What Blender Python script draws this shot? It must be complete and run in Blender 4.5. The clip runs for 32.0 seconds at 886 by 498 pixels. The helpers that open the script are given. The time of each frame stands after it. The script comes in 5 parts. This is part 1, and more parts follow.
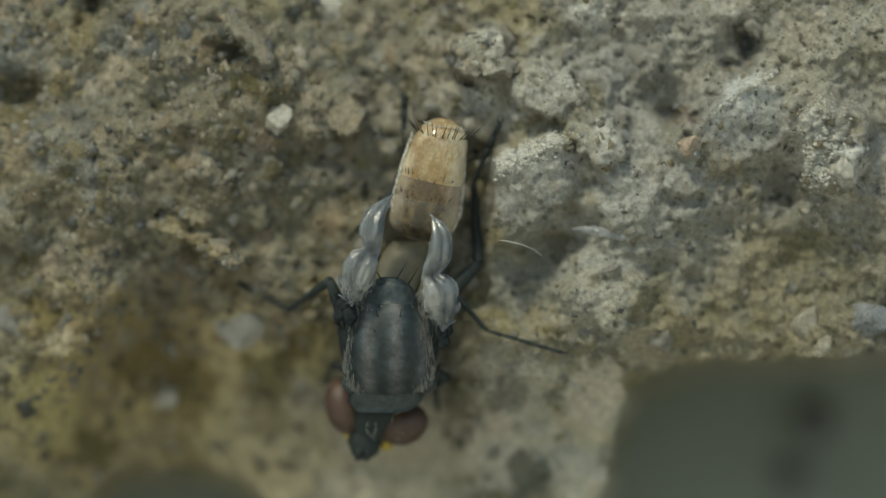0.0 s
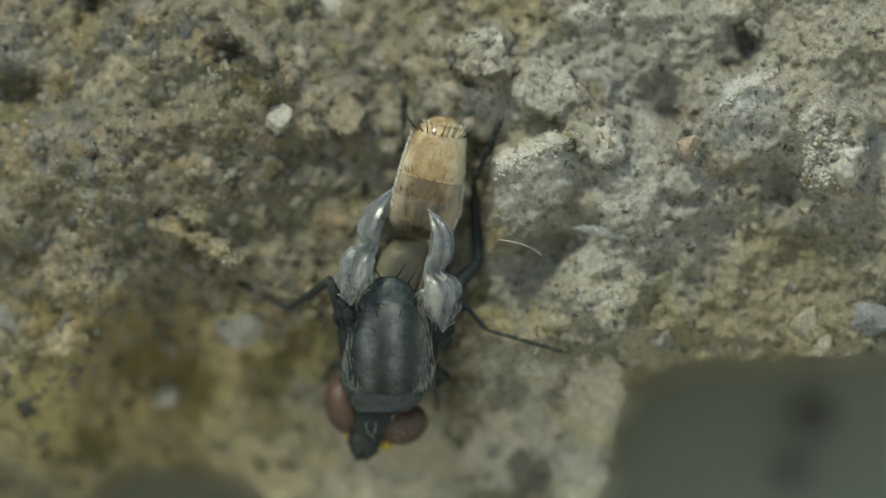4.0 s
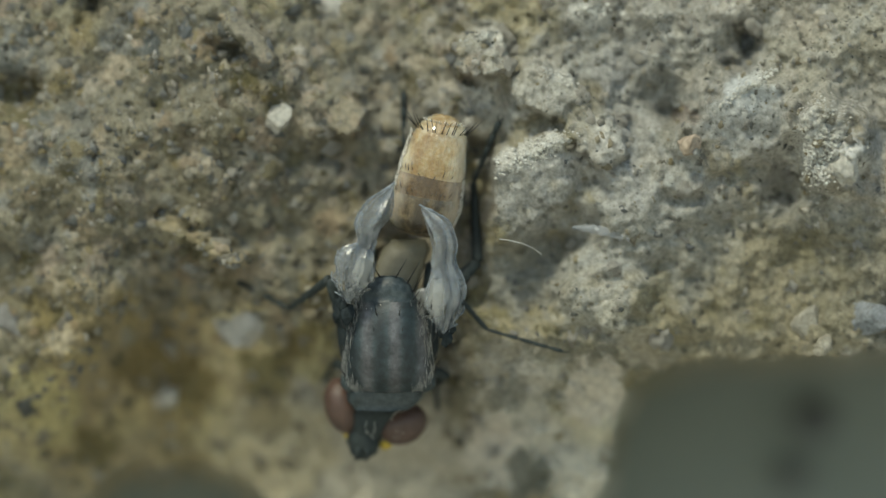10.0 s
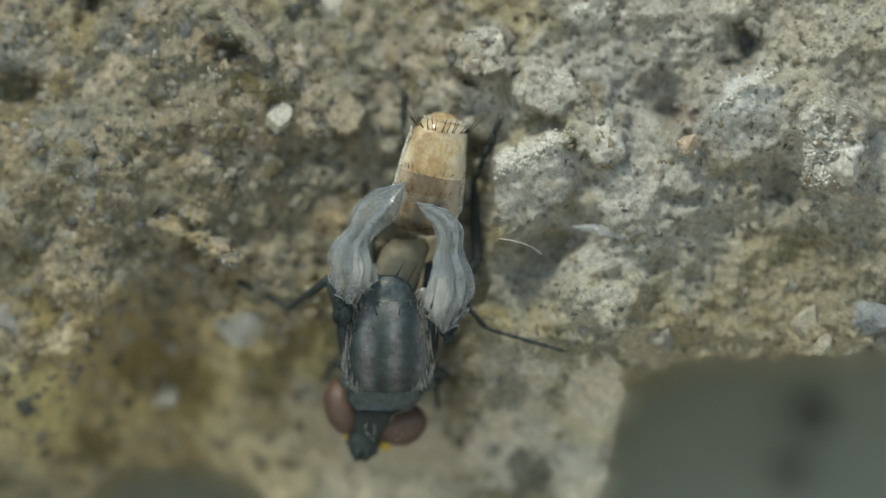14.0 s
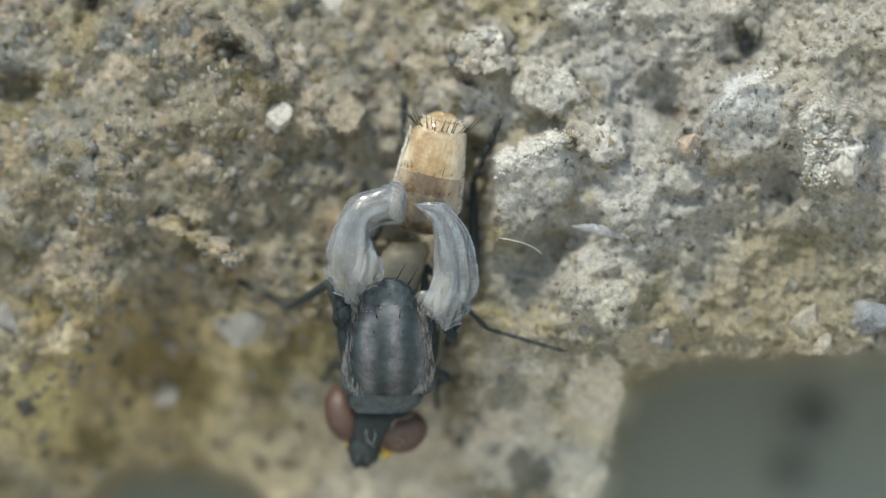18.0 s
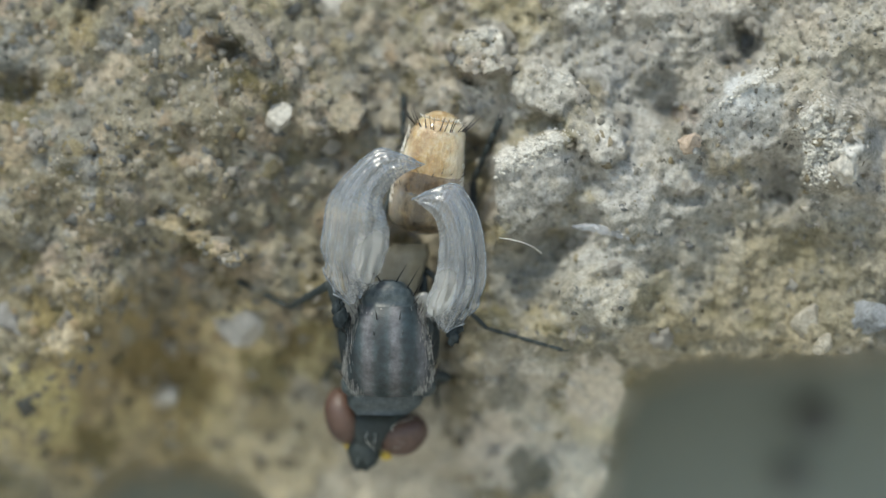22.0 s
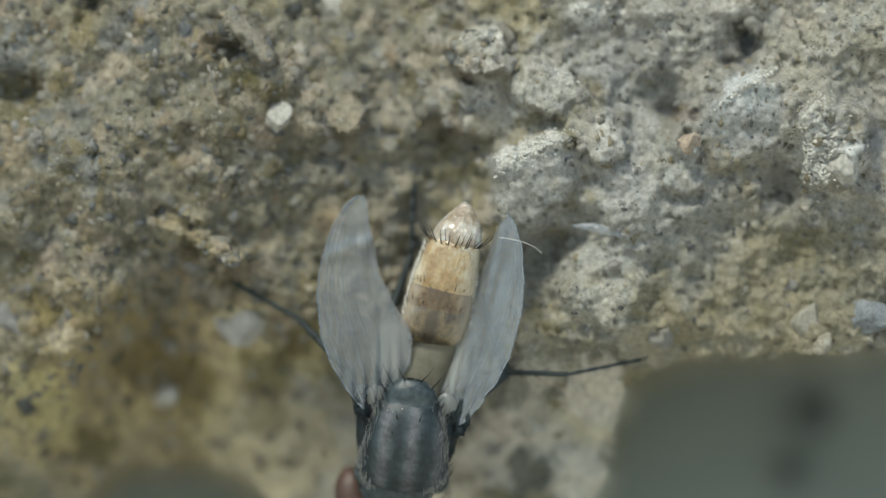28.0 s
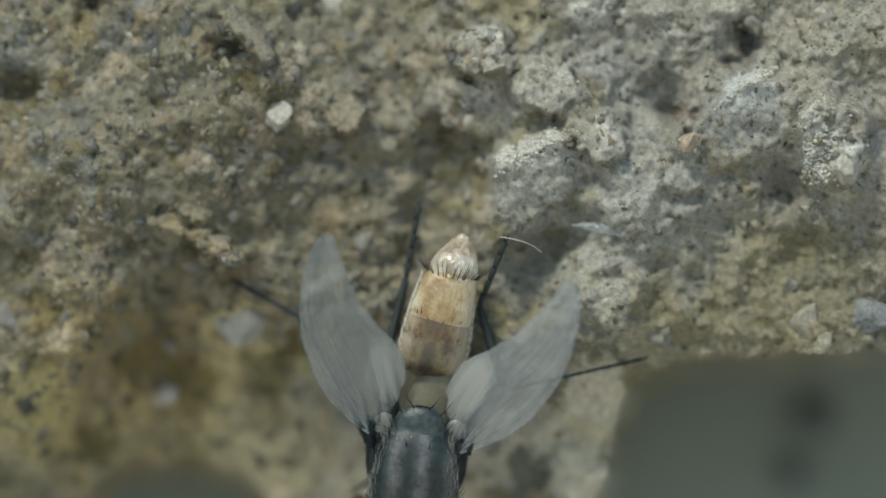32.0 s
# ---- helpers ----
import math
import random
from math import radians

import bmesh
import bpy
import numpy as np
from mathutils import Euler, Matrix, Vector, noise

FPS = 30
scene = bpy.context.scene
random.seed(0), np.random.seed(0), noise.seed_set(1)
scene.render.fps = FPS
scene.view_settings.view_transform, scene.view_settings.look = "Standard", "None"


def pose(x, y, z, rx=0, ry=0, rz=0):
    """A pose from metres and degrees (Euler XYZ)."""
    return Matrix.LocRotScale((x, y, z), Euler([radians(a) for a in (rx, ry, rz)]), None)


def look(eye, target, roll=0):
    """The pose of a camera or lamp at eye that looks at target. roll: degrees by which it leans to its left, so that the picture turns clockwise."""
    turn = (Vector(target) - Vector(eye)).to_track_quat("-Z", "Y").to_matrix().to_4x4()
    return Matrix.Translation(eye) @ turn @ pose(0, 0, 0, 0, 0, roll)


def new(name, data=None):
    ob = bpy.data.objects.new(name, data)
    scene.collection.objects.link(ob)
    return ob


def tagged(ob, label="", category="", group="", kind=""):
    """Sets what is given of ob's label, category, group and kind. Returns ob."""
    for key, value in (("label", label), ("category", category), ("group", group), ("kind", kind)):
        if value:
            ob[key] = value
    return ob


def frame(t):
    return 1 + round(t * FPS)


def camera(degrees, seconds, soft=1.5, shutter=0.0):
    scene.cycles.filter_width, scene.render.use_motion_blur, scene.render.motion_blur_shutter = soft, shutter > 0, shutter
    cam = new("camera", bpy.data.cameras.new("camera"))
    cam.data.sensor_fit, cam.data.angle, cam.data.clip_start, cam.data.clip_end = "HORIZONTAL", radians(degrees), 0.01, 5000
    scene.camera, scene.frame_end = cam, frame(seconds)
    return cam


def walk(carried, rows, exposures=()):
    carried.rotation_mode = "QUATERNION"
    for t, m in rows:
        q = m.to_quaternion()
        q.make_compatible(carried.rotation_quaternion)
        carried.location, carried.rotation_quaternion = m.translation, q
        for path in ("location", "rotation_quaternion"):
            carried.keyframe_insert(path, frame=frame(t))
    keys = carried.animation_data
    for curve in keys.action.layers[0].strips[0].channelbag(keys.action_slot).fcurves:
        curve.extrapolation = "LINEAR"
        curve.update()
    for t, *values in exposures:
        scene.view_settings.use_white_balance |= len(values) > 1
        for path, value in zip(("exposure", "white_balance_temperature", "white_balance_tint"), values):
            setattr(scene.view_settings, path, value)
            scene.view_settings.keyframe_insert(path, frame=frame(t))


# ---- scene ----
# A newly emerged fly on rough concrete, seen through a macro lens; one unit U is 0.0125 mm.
MM = 0.001
U = 0.0125 * MM
D = 102.0 * MM          # lens to the mean face of the concrete
NEAR = 2.35 * MM         # plane of sharpness, out of the face


def P(x, y, out=0.0):
    """A place over the face of the concrete: x to the right and y down in U from a corner, out in mm towards the lens."""
    k = (D - out * MM) / (D - NEAR)
    return Vector(((x - 784) * U * k, -out * MM, (441 - y) * U * k))


# ---- camera ----
FOV = 2 * math.degrees(math.atan(784 * U / (D - NEAR)))
cam = camera(FOV, 32.0, soft=1.5)
cam.data.dof.use_dof = True
cam.data.dof.focus_distance = D - NEAR
cam.data.dof.aperture_fstop = 25.0
cam.data.dof.aperture_blades = 7
walk(cam, [(0.0, look((0, -D, 3.5 * U), (0, 0, 3.5 * U))),
           (6.0, look((0, -D, 2.2 * U), (0, 0, 2.2 * U))),
           (14.0, look((0, -D, 0.6 * U), (0, 0, 0.6 * U))),
           (20.0, look((0, -D, -0.4 * U), (0, 0, -0.4 * U))),
           (26.0, look((0, -D, -1.2 * U), (0, 0, -1.2 * U))),
           (32.0, look((0, -D, -2.4 * U), (0, 0, -2.4 * U)))],
     exposures=[(0.0, 0.10, 7400, -7), (3.0, 0.27, 7400, -8), (6.0, 0.35, 7300, -6), (8.0, 0.58, 7250, -5), (9.0, 0.69, 7200, -4), (10.0, 0.40, 7150, -6), (11.0, 0.28, 7150, -6),
                (12.0, 0.33, 7100, -6), (13.0, 0.45, 7050, -4), (14.0, 0.56, 7000, -4), (17.0, 1.08, 6750, 3), (18.0, 0.96, 6750, 3), (19.0, 0.82, 6600, 0), (20.0, 0.93, 6550, -1),
                (22.0, 0.88, 6650, 2), (24.0, 0.93, 6650, 2), (25.0, 0.88, 6650, 3), (28.0, 0.61, 6700, -2), (30.0, 0.55, 6750, -3), (31.0, 0.43, 6800, -4), (31.4, 0.31, 6800, -4), (32.0, 0.41, 6800, -3)])

# ---- light ----
world = bpy.data.worlds.new("sky")
scene.world = world
world.use_nodes = True
wn = world.node_tree.nodes
sky = wn.new("ShaderNodeTexSky")
sky.sky_type = "NISHITA"
sky.sun_disc = False
sky.sun_elevation = radians(53)
sky.sun_rotation = radians(209)
wn["Background"].inputs["Strength"].default_value = 0.12
world.node_tree.links.new(sky.outputs[0], wn["Background"].inputs[0])
sun = new("sun", bpy.data.lights.new("sun", "SUN"))
sun.data.energy = 2.0
sun.data.angle = radians(9)
sun.data.color = (1.0, 0.94, 0.85)
sun.matrix_world = look((-0.32, -0.58, 0.88), (0, 0, 0))


# ---- materials ----
class Nodes:
    """A small helper to wire a node material."""

    def __init__(self, name):
        self.m = bpy.data.materials.new(name)
        self.m.use_nodes = True
        self.t = self.m.node_tree
        self.p = self.t.nodes["Principled BSDF"]
        self.end = self.t.nodes["Material Output"]

    def put(self, node, slot, value):
        s = node.inputs[slot]
        if isinstance(value, bpy.types.NodeSocket):
            self.t.links.new(value, s)
        elif isinstance(value, (tuple, list)) and len(value) == 3 and s.type == "RGBA":
            s.default_value = (*value, 1)
        else:
            s.default_value = value

    def add(self, kind, out=0, **ins):
        n = self.t.nodes.new(kind)
        for k, v in ins.items():
            self.put(n, k.replace("_", " "), v)
        return n.outputs[out]

    def coords(self):
        return self.add("ShaderNodeTexCoord", 3)

    def noise(self, mm, detail=4.0, rough=0.6, vec=None, out=0):
        n = self.t.nodes.new("ShaderNodeTexNoise")
        n.inputs["Scale"].default_value = 1 / (mm * MM)
        n.inputs["Detail"].default_value = detail
        n.inputs["Roughness"].default_value = rough
        self.t.links.new(vec or self.coords(), n.inputs["Vector"])
        return n.outputs[out]

    def voronoi(self, mm, out="Distance"):
        n = self.t.nodes.new("ShaderNodeTexVoronoi")
        n.inputs["Scale"].default_value = 1 / (mm * MM)
        self.t.links.new(self.coords(), n.inputs["Vector"])
        return n.outputs[out]

    def ramp(self, fac, *stops):
        n = self.t.nodes.new("ShaderNodeValToRGB")
        els = n.color_ramp.elements
        while len(els) < len(stops):
            els.new(0.5)
        for e, (pos, col) in zip(els, stops):
            e.position = pos
            e.color = (*col, 1) if isinstance(col, tuple) else (col, col, col, 1)
        self.t.links.new(fac, n.inputs[0])
        return n.outputs[0]

    def mix(self, fac, a, b, mode="MIX"):
        n = self.t.nodes.new("ShaderNodeMix")
        n.data_type, n.blend_type = "RGBA", mode
        for i, v in ((0, fac), (6, a), (7, b)):
            s = n.inputs[i]
            if isinstance(v, bpy.types.NodeSocket):
                self.t.links.new(v, s)
            else:
                s.default_value = v if i == 0 else (*v, 1)
        return n.outputs[2]

    def math(self, op, a, b=0.0):
        n = self.t.nodes.new("ShaderNodeMath")
        n.operation = op
        for i, v in enumerate((a, b)):
            if isinstance(v, bpy.types.NodeSocket):
                self.t.links.new(v, n.inputs[i])
            else:
                n.inputs[i].default_value = v
        return n.outputs[0]

    def bump(self, height, mm, strength=1.0):
        n = self.t.nodes.new("ShaderNodeBump")
        n.inputs["Distance"].default_value = mm * MM
        n.inputs["Strength"].default_value = strength
        self.t.links.new(height, n.inputs["Height"])
        self.t.links.new(n.outputs[0], self.p.inputs["Normal"])

    def done(self, color=None, rough=None, **ins):
        if color is not None:
            self.put(self.p, "Base Color", color)
        if rough is not None:
            self.put(self.p, "Roughness", rough)
        for k, v in ins.items():
            self.put(self.p, k.replace("_", " "), v)
        return self.m


def mat_concrete():
    n = Nodes("weathered_concrete")
    co = n.coords()
    warp = n.t.nodes.new("ShaderNodeVectorMath")
    warp.operation = "MULTIPLY_ADD"
    n.t.links.new(n.noise(0.35, 4, 0.65, out=1), warp.inputs[0])
    warp.inputs[1].default_value = (0.5 * MM, 0.5 * MM, 0.5 * MM)
    n.t.links.new(co, warp.inputs[2])

    def cells(mm, *stops):
        v = n.t.nodes.new("ShaderNodeTexVoronoi")
        v.inputs["Scale"].default_value = 1 / (mm * MM)
        n.t.links.new(warp.outputs[0], v.inputs["Vector"])
        one = n.t.nodes.new("ShaderNodeSeparateColor")
        n.t.links.new(v.outputs["Color"], one.inputs[0])
        return n.ramp(one.outputs[0], *stops)
    xyz = n.t.nodes.new("ShaderNodeSeparateXYZ")
    n.t.links.new(co, xyz.inputs[0])
    grey = cells(0.75, (0.0, (0.24, 0.235, 0.22)), (0.2, (0.34, 0.33, 0.31)), (0.4, (0.42, 0.395, 0.35)), (0.6, (0.42, 0.41, 0.385)), (0.8, (0.49, 0.475, 0.44)), (1.0, (0.58, 0.565, 0.53)))
    small = cells(0.26, (0.0, (0.13, 0.13, 0.12)), (0.2, (0.31, 0.295, 0.255)), (0.5, (0.38, 0.37, 0.35)), (0.7, (0.38, 0.34, 0.27)), (0.85, (0.46, 0.45, 0.42)), (1.0, (0.62, 0.61, 0.57)))
    grey = n.mix(0.5, grey, small)
    fine = n.ramp(n.noise(0.13, 6, 0.7), (0.25, 0.46), (0.5, 0.96), (0.75, 1.44))
    grey = n.mix(1.0, n.mix(1.0, grey, (0.96, 0.93, 0.88), "MULTIPLY"), fine, "MULTIPLY")
    brown = cells(0.6, (0.0, (0.072, 0.062, 0.024)), (0.35, (0.18, 0.155, 0.072)), (0.7, (0.30, 0.262, 0.145)), (1.0, (0.45, 0.405, 0.28)))
    brown = n.mix(0.45, brown, n.ramp(n.noise(0.9, 5, 0.6), (0.34, (0.075, 0.066, 0.014)), (0.5, (0.27, 0.24, 0.10)), (0.64, (0.54, 0.485, 0.30))))
    grains = cells(0.19, (0.0, (0.05, 0.048, 0.032)), (0.2, (0.14, 0.13, 0.075)), (0.4, (0.20, 0.185, 0.12)), (0.55, (0.17, 0.175, 0.155)), (0.7, (0.26, 0.22, 0.12)), (0.85, (0.31, 0.285, 0.21)), (1.0, (0.48, 0.45, 0.36)))
    brown = n.mix(0.5, brown, grains)
    brown = n.mix(0.6, n.mix(1.0, brown, (0.95, 0.92, 0.86), "MULTIPLY"), fine, "MULTIPLY")
    # algae stain: strongest on the lower flank and to one side of the lump
    side = n.math("MULTIPLY_ADD", xyz.outputs[0], -80.0)
    low = n.math("MULTIPLY_ADD", xyz.outputs[2], -60.0)
    stain = n.math("ADD", n.math("SUBTRACT", n.math("ADD", side, low), 0.06), n.math("MULTIPLY", n.math("SUBTRACT", n.noise(2.2, 3, 0.6), 0.5), 1.6))
    col = n.mix(n.ramp(stain, (0.0, 0.08), (0.75, 0.85)), grey, brown)
    # stones broken flush with the face, plus painted shade and sunlit facets
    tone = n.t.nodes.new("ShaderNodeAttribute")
    tone.attribute_name = "stone_shading_colour"
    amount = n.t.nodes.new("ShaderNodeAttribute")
    amount.attribute_name = "stone_shading_amount"
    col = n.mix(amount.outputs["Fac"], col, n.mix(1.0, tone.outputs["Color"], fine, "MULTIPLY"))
    spots = n.ramp(n.noise(0.12, 2, 0.5), (0.64, 0.0), (0.70, 1.0))
    col = n.mix(n.math("MULTIPLY", spots, n.ramp(stain, (0.0, 0.75), (0.5, 0.3))), col, (0.035, 0.034, 0.026))
    n.bump(n.noise(0.08, 6, 0.7), 0.07)
    return n.done(col, 0.9, Specular_IOR_Level=0.25)


def mat_grain():
    n = Nodes("sand_grain")
    rnd = n.add("ShaderNodeNewGeometry", "Random Per Island")
    col = n.ramp(rnd, (0.0, (0.07, 0.065, 0.045)), (0.15, (0.14, 0.145, 0.145)), (0.3, (0.21, 0.18, 0.12)), (0.45, (0.27, 0.235, 0.165)), (0.6, (0.21, 0.21, 0.20)),
                 (0.75, (0.32, 0.295, 0.245)), (0.88, (0.22, 0.18, 0.09)), (1.0, (0.48, 0.45, 0.40)))
    col = n.mix(1.0, col, n.ramp(n.noise(0.09, 5, 0.7), (0.25, 0.45), (0.5, 0.85), (0.75, 1.15)), "MULTIPLY")
    n.bump(n.noise(0.06, 5, 0.7), 0.04)
    return n.done(col, 0.8)


def mat_stone(name, dark, mid, light, grain=0.25, rough=0.8):
    n = Nodes(name)
    rnd = n.add("ShaderNodeObjectInfo", "Random")
    col = n.ramp(n.noise(grain, 6, 0.7), (0.3, dark), (0.5, mid), (0.7, light))
    col = n.mix(n.math("MULTIPLY", rnd, 0.28), col, n.ramp(rnd, (0.0, (0.12, 0.12, 0.11)), (0.3, (0.30, 0.25, 0.14)), (0.6, (0.24, 0.25, 0.25)), (1.0, (0.55, 0.50, 0.42))))
    col = n.mix(1.0, col, n.ramp(n.noise(0.12, 6, 0.7), (0.25, 0.55), (0.5, 0.95), (0.75, 1.3)), "MULTIPLY")
    specks = n.ramp(n.noise(0.13, 3, 0.6), (0.60, 0.0), (0.68, 1.0))
    col = n.mix(n.math("MULTIPLY", specks, 0.6), col, (0.05, 0.045, 0.04))
    n.bump(n.noise(0.07, 6, 0.7), 0.05)
    return n.done(col, rough)


def mat_shell(name, dark, light, mm=0.08, rough=0.42, sheen=0.0, **ins):
    n = Nodes(name)
    col = n.ramp(n.noise(mm, 5, 0.65), (0.3, dark), (0.7, light))
    n.bump(n.noise(mm * 0.5, 4, 0.6), 0.012)
    return n.done(col, rough, Sheen_Weight=sheen, **ins)


def mat_thorax():
    n = Nodes("thorax_cuticle")
    xyz = n.t.nodes.new("ShaderNodeSeparateXYZ")
    n.t.links.new(n.coords(), xyz.inputs[0])
    wob = n.math("MULTIPLY", n.math("SUBTRACT", n.noise(0.3, 3, 0.6), 0.5), 0.12 * MM)
    band = n.math("SINE", n.math("MULTIPLY", n.math("ADD", xyz.outputs[0], wob), 2 * math.pi / (0.62 * MM)))
    stripes = n.ramp(n.math("MULTIPLY_ADD", band, 0.5), (0.0, (0.017, 0.028, 0.034)), (0.4, (0.036, 0.050, 0.056)), (1.0, (0.096, 0.097, 0.106)))
    dust = n.mix(1.0, n.ramp(n.noise(0.12, 5, 0.7), (0.3, 0.6), (0.7, 1.2)), n.ramp(n.noise(0.5, 3, 0.6), (0.35, 0.55), (0.65, 1.35)), "MULTIPLY")
    col = n.mix(1.0, stripes, dust, "MULTIPLY")
    n.bump(n.noise(0.035, 3, 0.6), 0.008)
    return n.done(col, 0.5)


def mat_abdomen(name, dark, mid, light, mid_line=0.5):
    """Glossy soft skin: mottled, darker along the middle, paler and clearer at the sides, where the edge glint is
    painted in too.
    """
    n = Nodes(name)
    xyz = n.t.nodes.new("ShaderNodeSeparateXYZ")
    n.t.links.new(n.coords(), xyz.inputs[0])
    streak = n.t.nodes.new("ShaderNodeMapping")
    streak.inputs["Scale"].default_value = (1, 1, 0.22)
    n.t.links.new(n.coords(), streak.inputs[0])
    col = n.ramp(n.noise(0.42, 5, 0.6), (0.38, dark), (0.5, mid), (0.63, light))
    col = n.mix(1.0, col, n.ramp(n.noise(0.09, 4, 0.6, streak.outputs[0]), (0.3, 0.84), (0.7, 1.14)), "MULTIPLY")
    wob = n.math("MULTIPLY", n.math("SUBTRACT", n.noise(0.5, 3, 0.6), 0.5), 0.35 * MM)
    line = n.math("ABSOLUTE", n.math("MULTIPLY", n.math("ADD", xyz.outputs[0], wob), 1 / (0.70 * MM)))
    col = n.mix(n.ramp(line, (0.05, mid_line), (0.55, 0.0)), col, dark)
    # pale side skin, whitened further for the glint along the edge
    col = n.mix(n.ramp(line, (0.55, 0.0), (0.95, 0.7)), col, tuple(min(0.75, 0.2 + 0.95 * c) for c in light))
    n.bump(n.math("ADD", n.noise(0.10, 4, 0.6, streak.outputs[0]), n.noise(0.22, 3, 0.6)), 0.055)
    return n.done(col, 0.2, Specular_IOR_Level=0.6, Coat_Weight=0.8, Coat_Roughness=0.1, Coat_IOR=1.5, Subsurface_Weight=0.2, Subsurface_Radius=(0.6, 0.38, 0.18), Subsurface_Scale=0.3 * MM)


def mat_wing(name, clear, tone, lobe=0, gloss=0.4):
    """A thin milky film: part of the light goes straight through, part is scattered through it; milkier in the lobe at the base."""
    n = Nodes(name)
    if lobe:
        spread = n.t.nodes.new("ShaderNodeAttribute")
        spread.attribute_name = "spread"
        n.coords = lambda: spread.outputs["Vector"]
    see = n.t.nodes.new("ShaderNodeBsdfTransparent")
    back = n.t.nodes.new("ShaderNodeBsdfTranslucent")
    soft = n.ramp(n.noise(0.5, 4, 0.6), (0.3, tuple(0.82 * c for c in tone)), (0.7, tuple(1.06 * c for c in tone)))
    through_it = n.ramp(n.noise(0.7, 3, 0.6), (0.3, clear - 0.09), (0.7, clear + 0.09))
    if lobe:
        xyz = n.t.nodes.new("ShaderNodeSeparateXYZ")
        n.t.links.new(n.coords(), xyz.inputs[0])
        u = n.math("MULTIPLY", n.math("SUBTRACT", xyz.outputs[0], lobe * 52 * U), 1 / (46 * U))
        w = n.math("MULTIPLY", n.math("SUBTRACT", xyz.outputs[2], 100 * U), 1 / (88 * U))
        far = n.math("ADD", n.math("MULTIPLY", u, u), n.math("MULTIPLY", w, w))
        milk = n.ramp(n.math("ADD", far, n.math("MULTIPLY", n.noise(0.5, 3, 0.6), 0.35)), (0.45, 0.9), (1.4, 0.0))
        soft = n.mix(milk, soft, (0.54, 0.545, 0.53))
        through_it = n.mix(milk, through_it, (0.42, 0.42, 0.42))
    n.t.links.new(soft, back.inputs[0])
    pleats = n.t.nodes.new("ShaderNodeMapping")
    pleats.inputs["Scale"].default_value = (1, 1, 0.14)
    n.t.links.new(n.coords(), pleats.inputs[0])
    n.bump(n.math("ADD", n.noise(0.3, 3, 0.5), n.noise(0.16, 3, 0.5, pleats.outputs[0])), 0.05)
    n.done(soft, gloss, Specular_IOR_Level=1.0, IOR=1.75, Coat_Weight=0.8, Coat_Roughness=0.14)
    a = n.t.nodes.new("ShaderNodeMixShader")
    a.inputs[0].default_value = 0.35
    n.t.links.new(n.p.outputs[0], a.inputs[1])
    n.t.links.new(back.outputs[0], a.inputs[2])
    b = n.t.nodes.new("ShaderNodeMixShader")
    n.t.links.new(through_it, b.inputs[0])
    n.t.links.new(a.outputs[0], b.inputs[1])
    n.t.links.new(see.outputs[0], b.inputs[2])
    n.t.links.new(b.outputs[0], n.end.inputs["Surface"])
    return n.m


CONCRETE = mat_concrete()
GRAIN = mat_grain()
PEBBLE = mat_stone("pebble_stone", (0.10, 0.09, 0.06), (0.27, 0.24, 0.18), (0.42, 0.39, 0.32))
PALE = mat_stone("pale_lime_stone", (0.30, 0.28, 0.24), (0.50, 0.47, 0.42), (0.70, 0.68, 0.62), 0.3)
WHITE = mat_stone("white_quartz", (0.36, 0.335, 0.28), (0.52, 0.49, 0.43), (0.66, 0.64, 0.58), 0.3, 0.5)
BEIGE = mat_stone("beige_pebble", (0.24, 0.215, 0.155), (0.33, 0.30, 0.235), (0.43, 0.395, 0.325), 0.3, 0.5)
BLUISH = mat_stone("blue_grey_stone", (0.15, 0.165, 0.185), (0.22, 0.24, 0.265), (0.31, 0.33, 0.36), 0.25, 0.6)
SLATE = mat_stone("dark_slate", (0.04, 0.045, 0.05), (0.08, 0.09, 0.10), (0.16, 0.17, 0.18), 0.2, 0.6)
RUST = mat_stone("rusty_stone", (0.34, 0.25, 0.18), (0.47, 0.37, 0.28), (0.58, 0.48, 0.39), 0.3)
LIME = mat_stone("lime_crumb", (0.56, 0.53, 0.46), (0.66, 0.64, 0.58), (0.78, 0.77, 0.72), 0.1)
BACK = mat_shell("grey_render", (0.178, 0.207, 0.196), (0.208, 0.236, 0.223), 3.0, 0.9)
BOUNCE_GROUND = mat_shell("pale_bounce_ground", (0.48, 0.45, 0.39), (0.66, 0.63, 0.57), 40.0, 0.95)
THORAX = mat_thorax()
DARK = mat_shell("dark_cuticle", (0.008, 0.013, 0.015), (0.030, 0.038, 0.042), 0.07, 0.65, Specular_IOR_Level=0.18)
LIMB = mat_shell("limb_cuticle", (0.013, 0.020, 0.021), (0.038, 0.047, 0.048), 0.07, 0.6, Specular_IOR_Level=0.3)
COLLAR = mat_shell("blue_grey_cuticle", (0.012, 0.02, 0.024), (0.062, 0.078, 0.084), 0.16, 0.4)
EYE = mat_shell("brown_red_eye", (0.056, 0.032, 0.025), (0.096, 0.055, 0.042), 0.09, 0.45)
FACE = mat_shell("yellow_skin", (0.35, 0.24, 0.03), (0.55, 0.40, 0.07), 0.1, 0.4)
TAN = mat_abdomen("tan_abdomen", (0.08, 0.05, 0.026), (0.19, 0.126, 0.068), (0.29, 0.215, 0.13), 0.65)
AMBER = mat_abdomen("amber_abdomen", (0.27, 0.17, 0.07), (0.40, 0.29, 0.15), (0.54, 0.46, 0.32), 0.35)
UMBER = mat_abdomen("umber_abdomen", (0.045, 0.034, 0.022), (0.12, 0.09, 0.055), (0.27, 0.20, 0.11), 0.85)
CREAM = mat_abdomen("cream_abdomen", (0.27, 0.21, 0.145), (0.42, 0.36, 0.29), (0.62, 0.59, 0.53), 0.3)
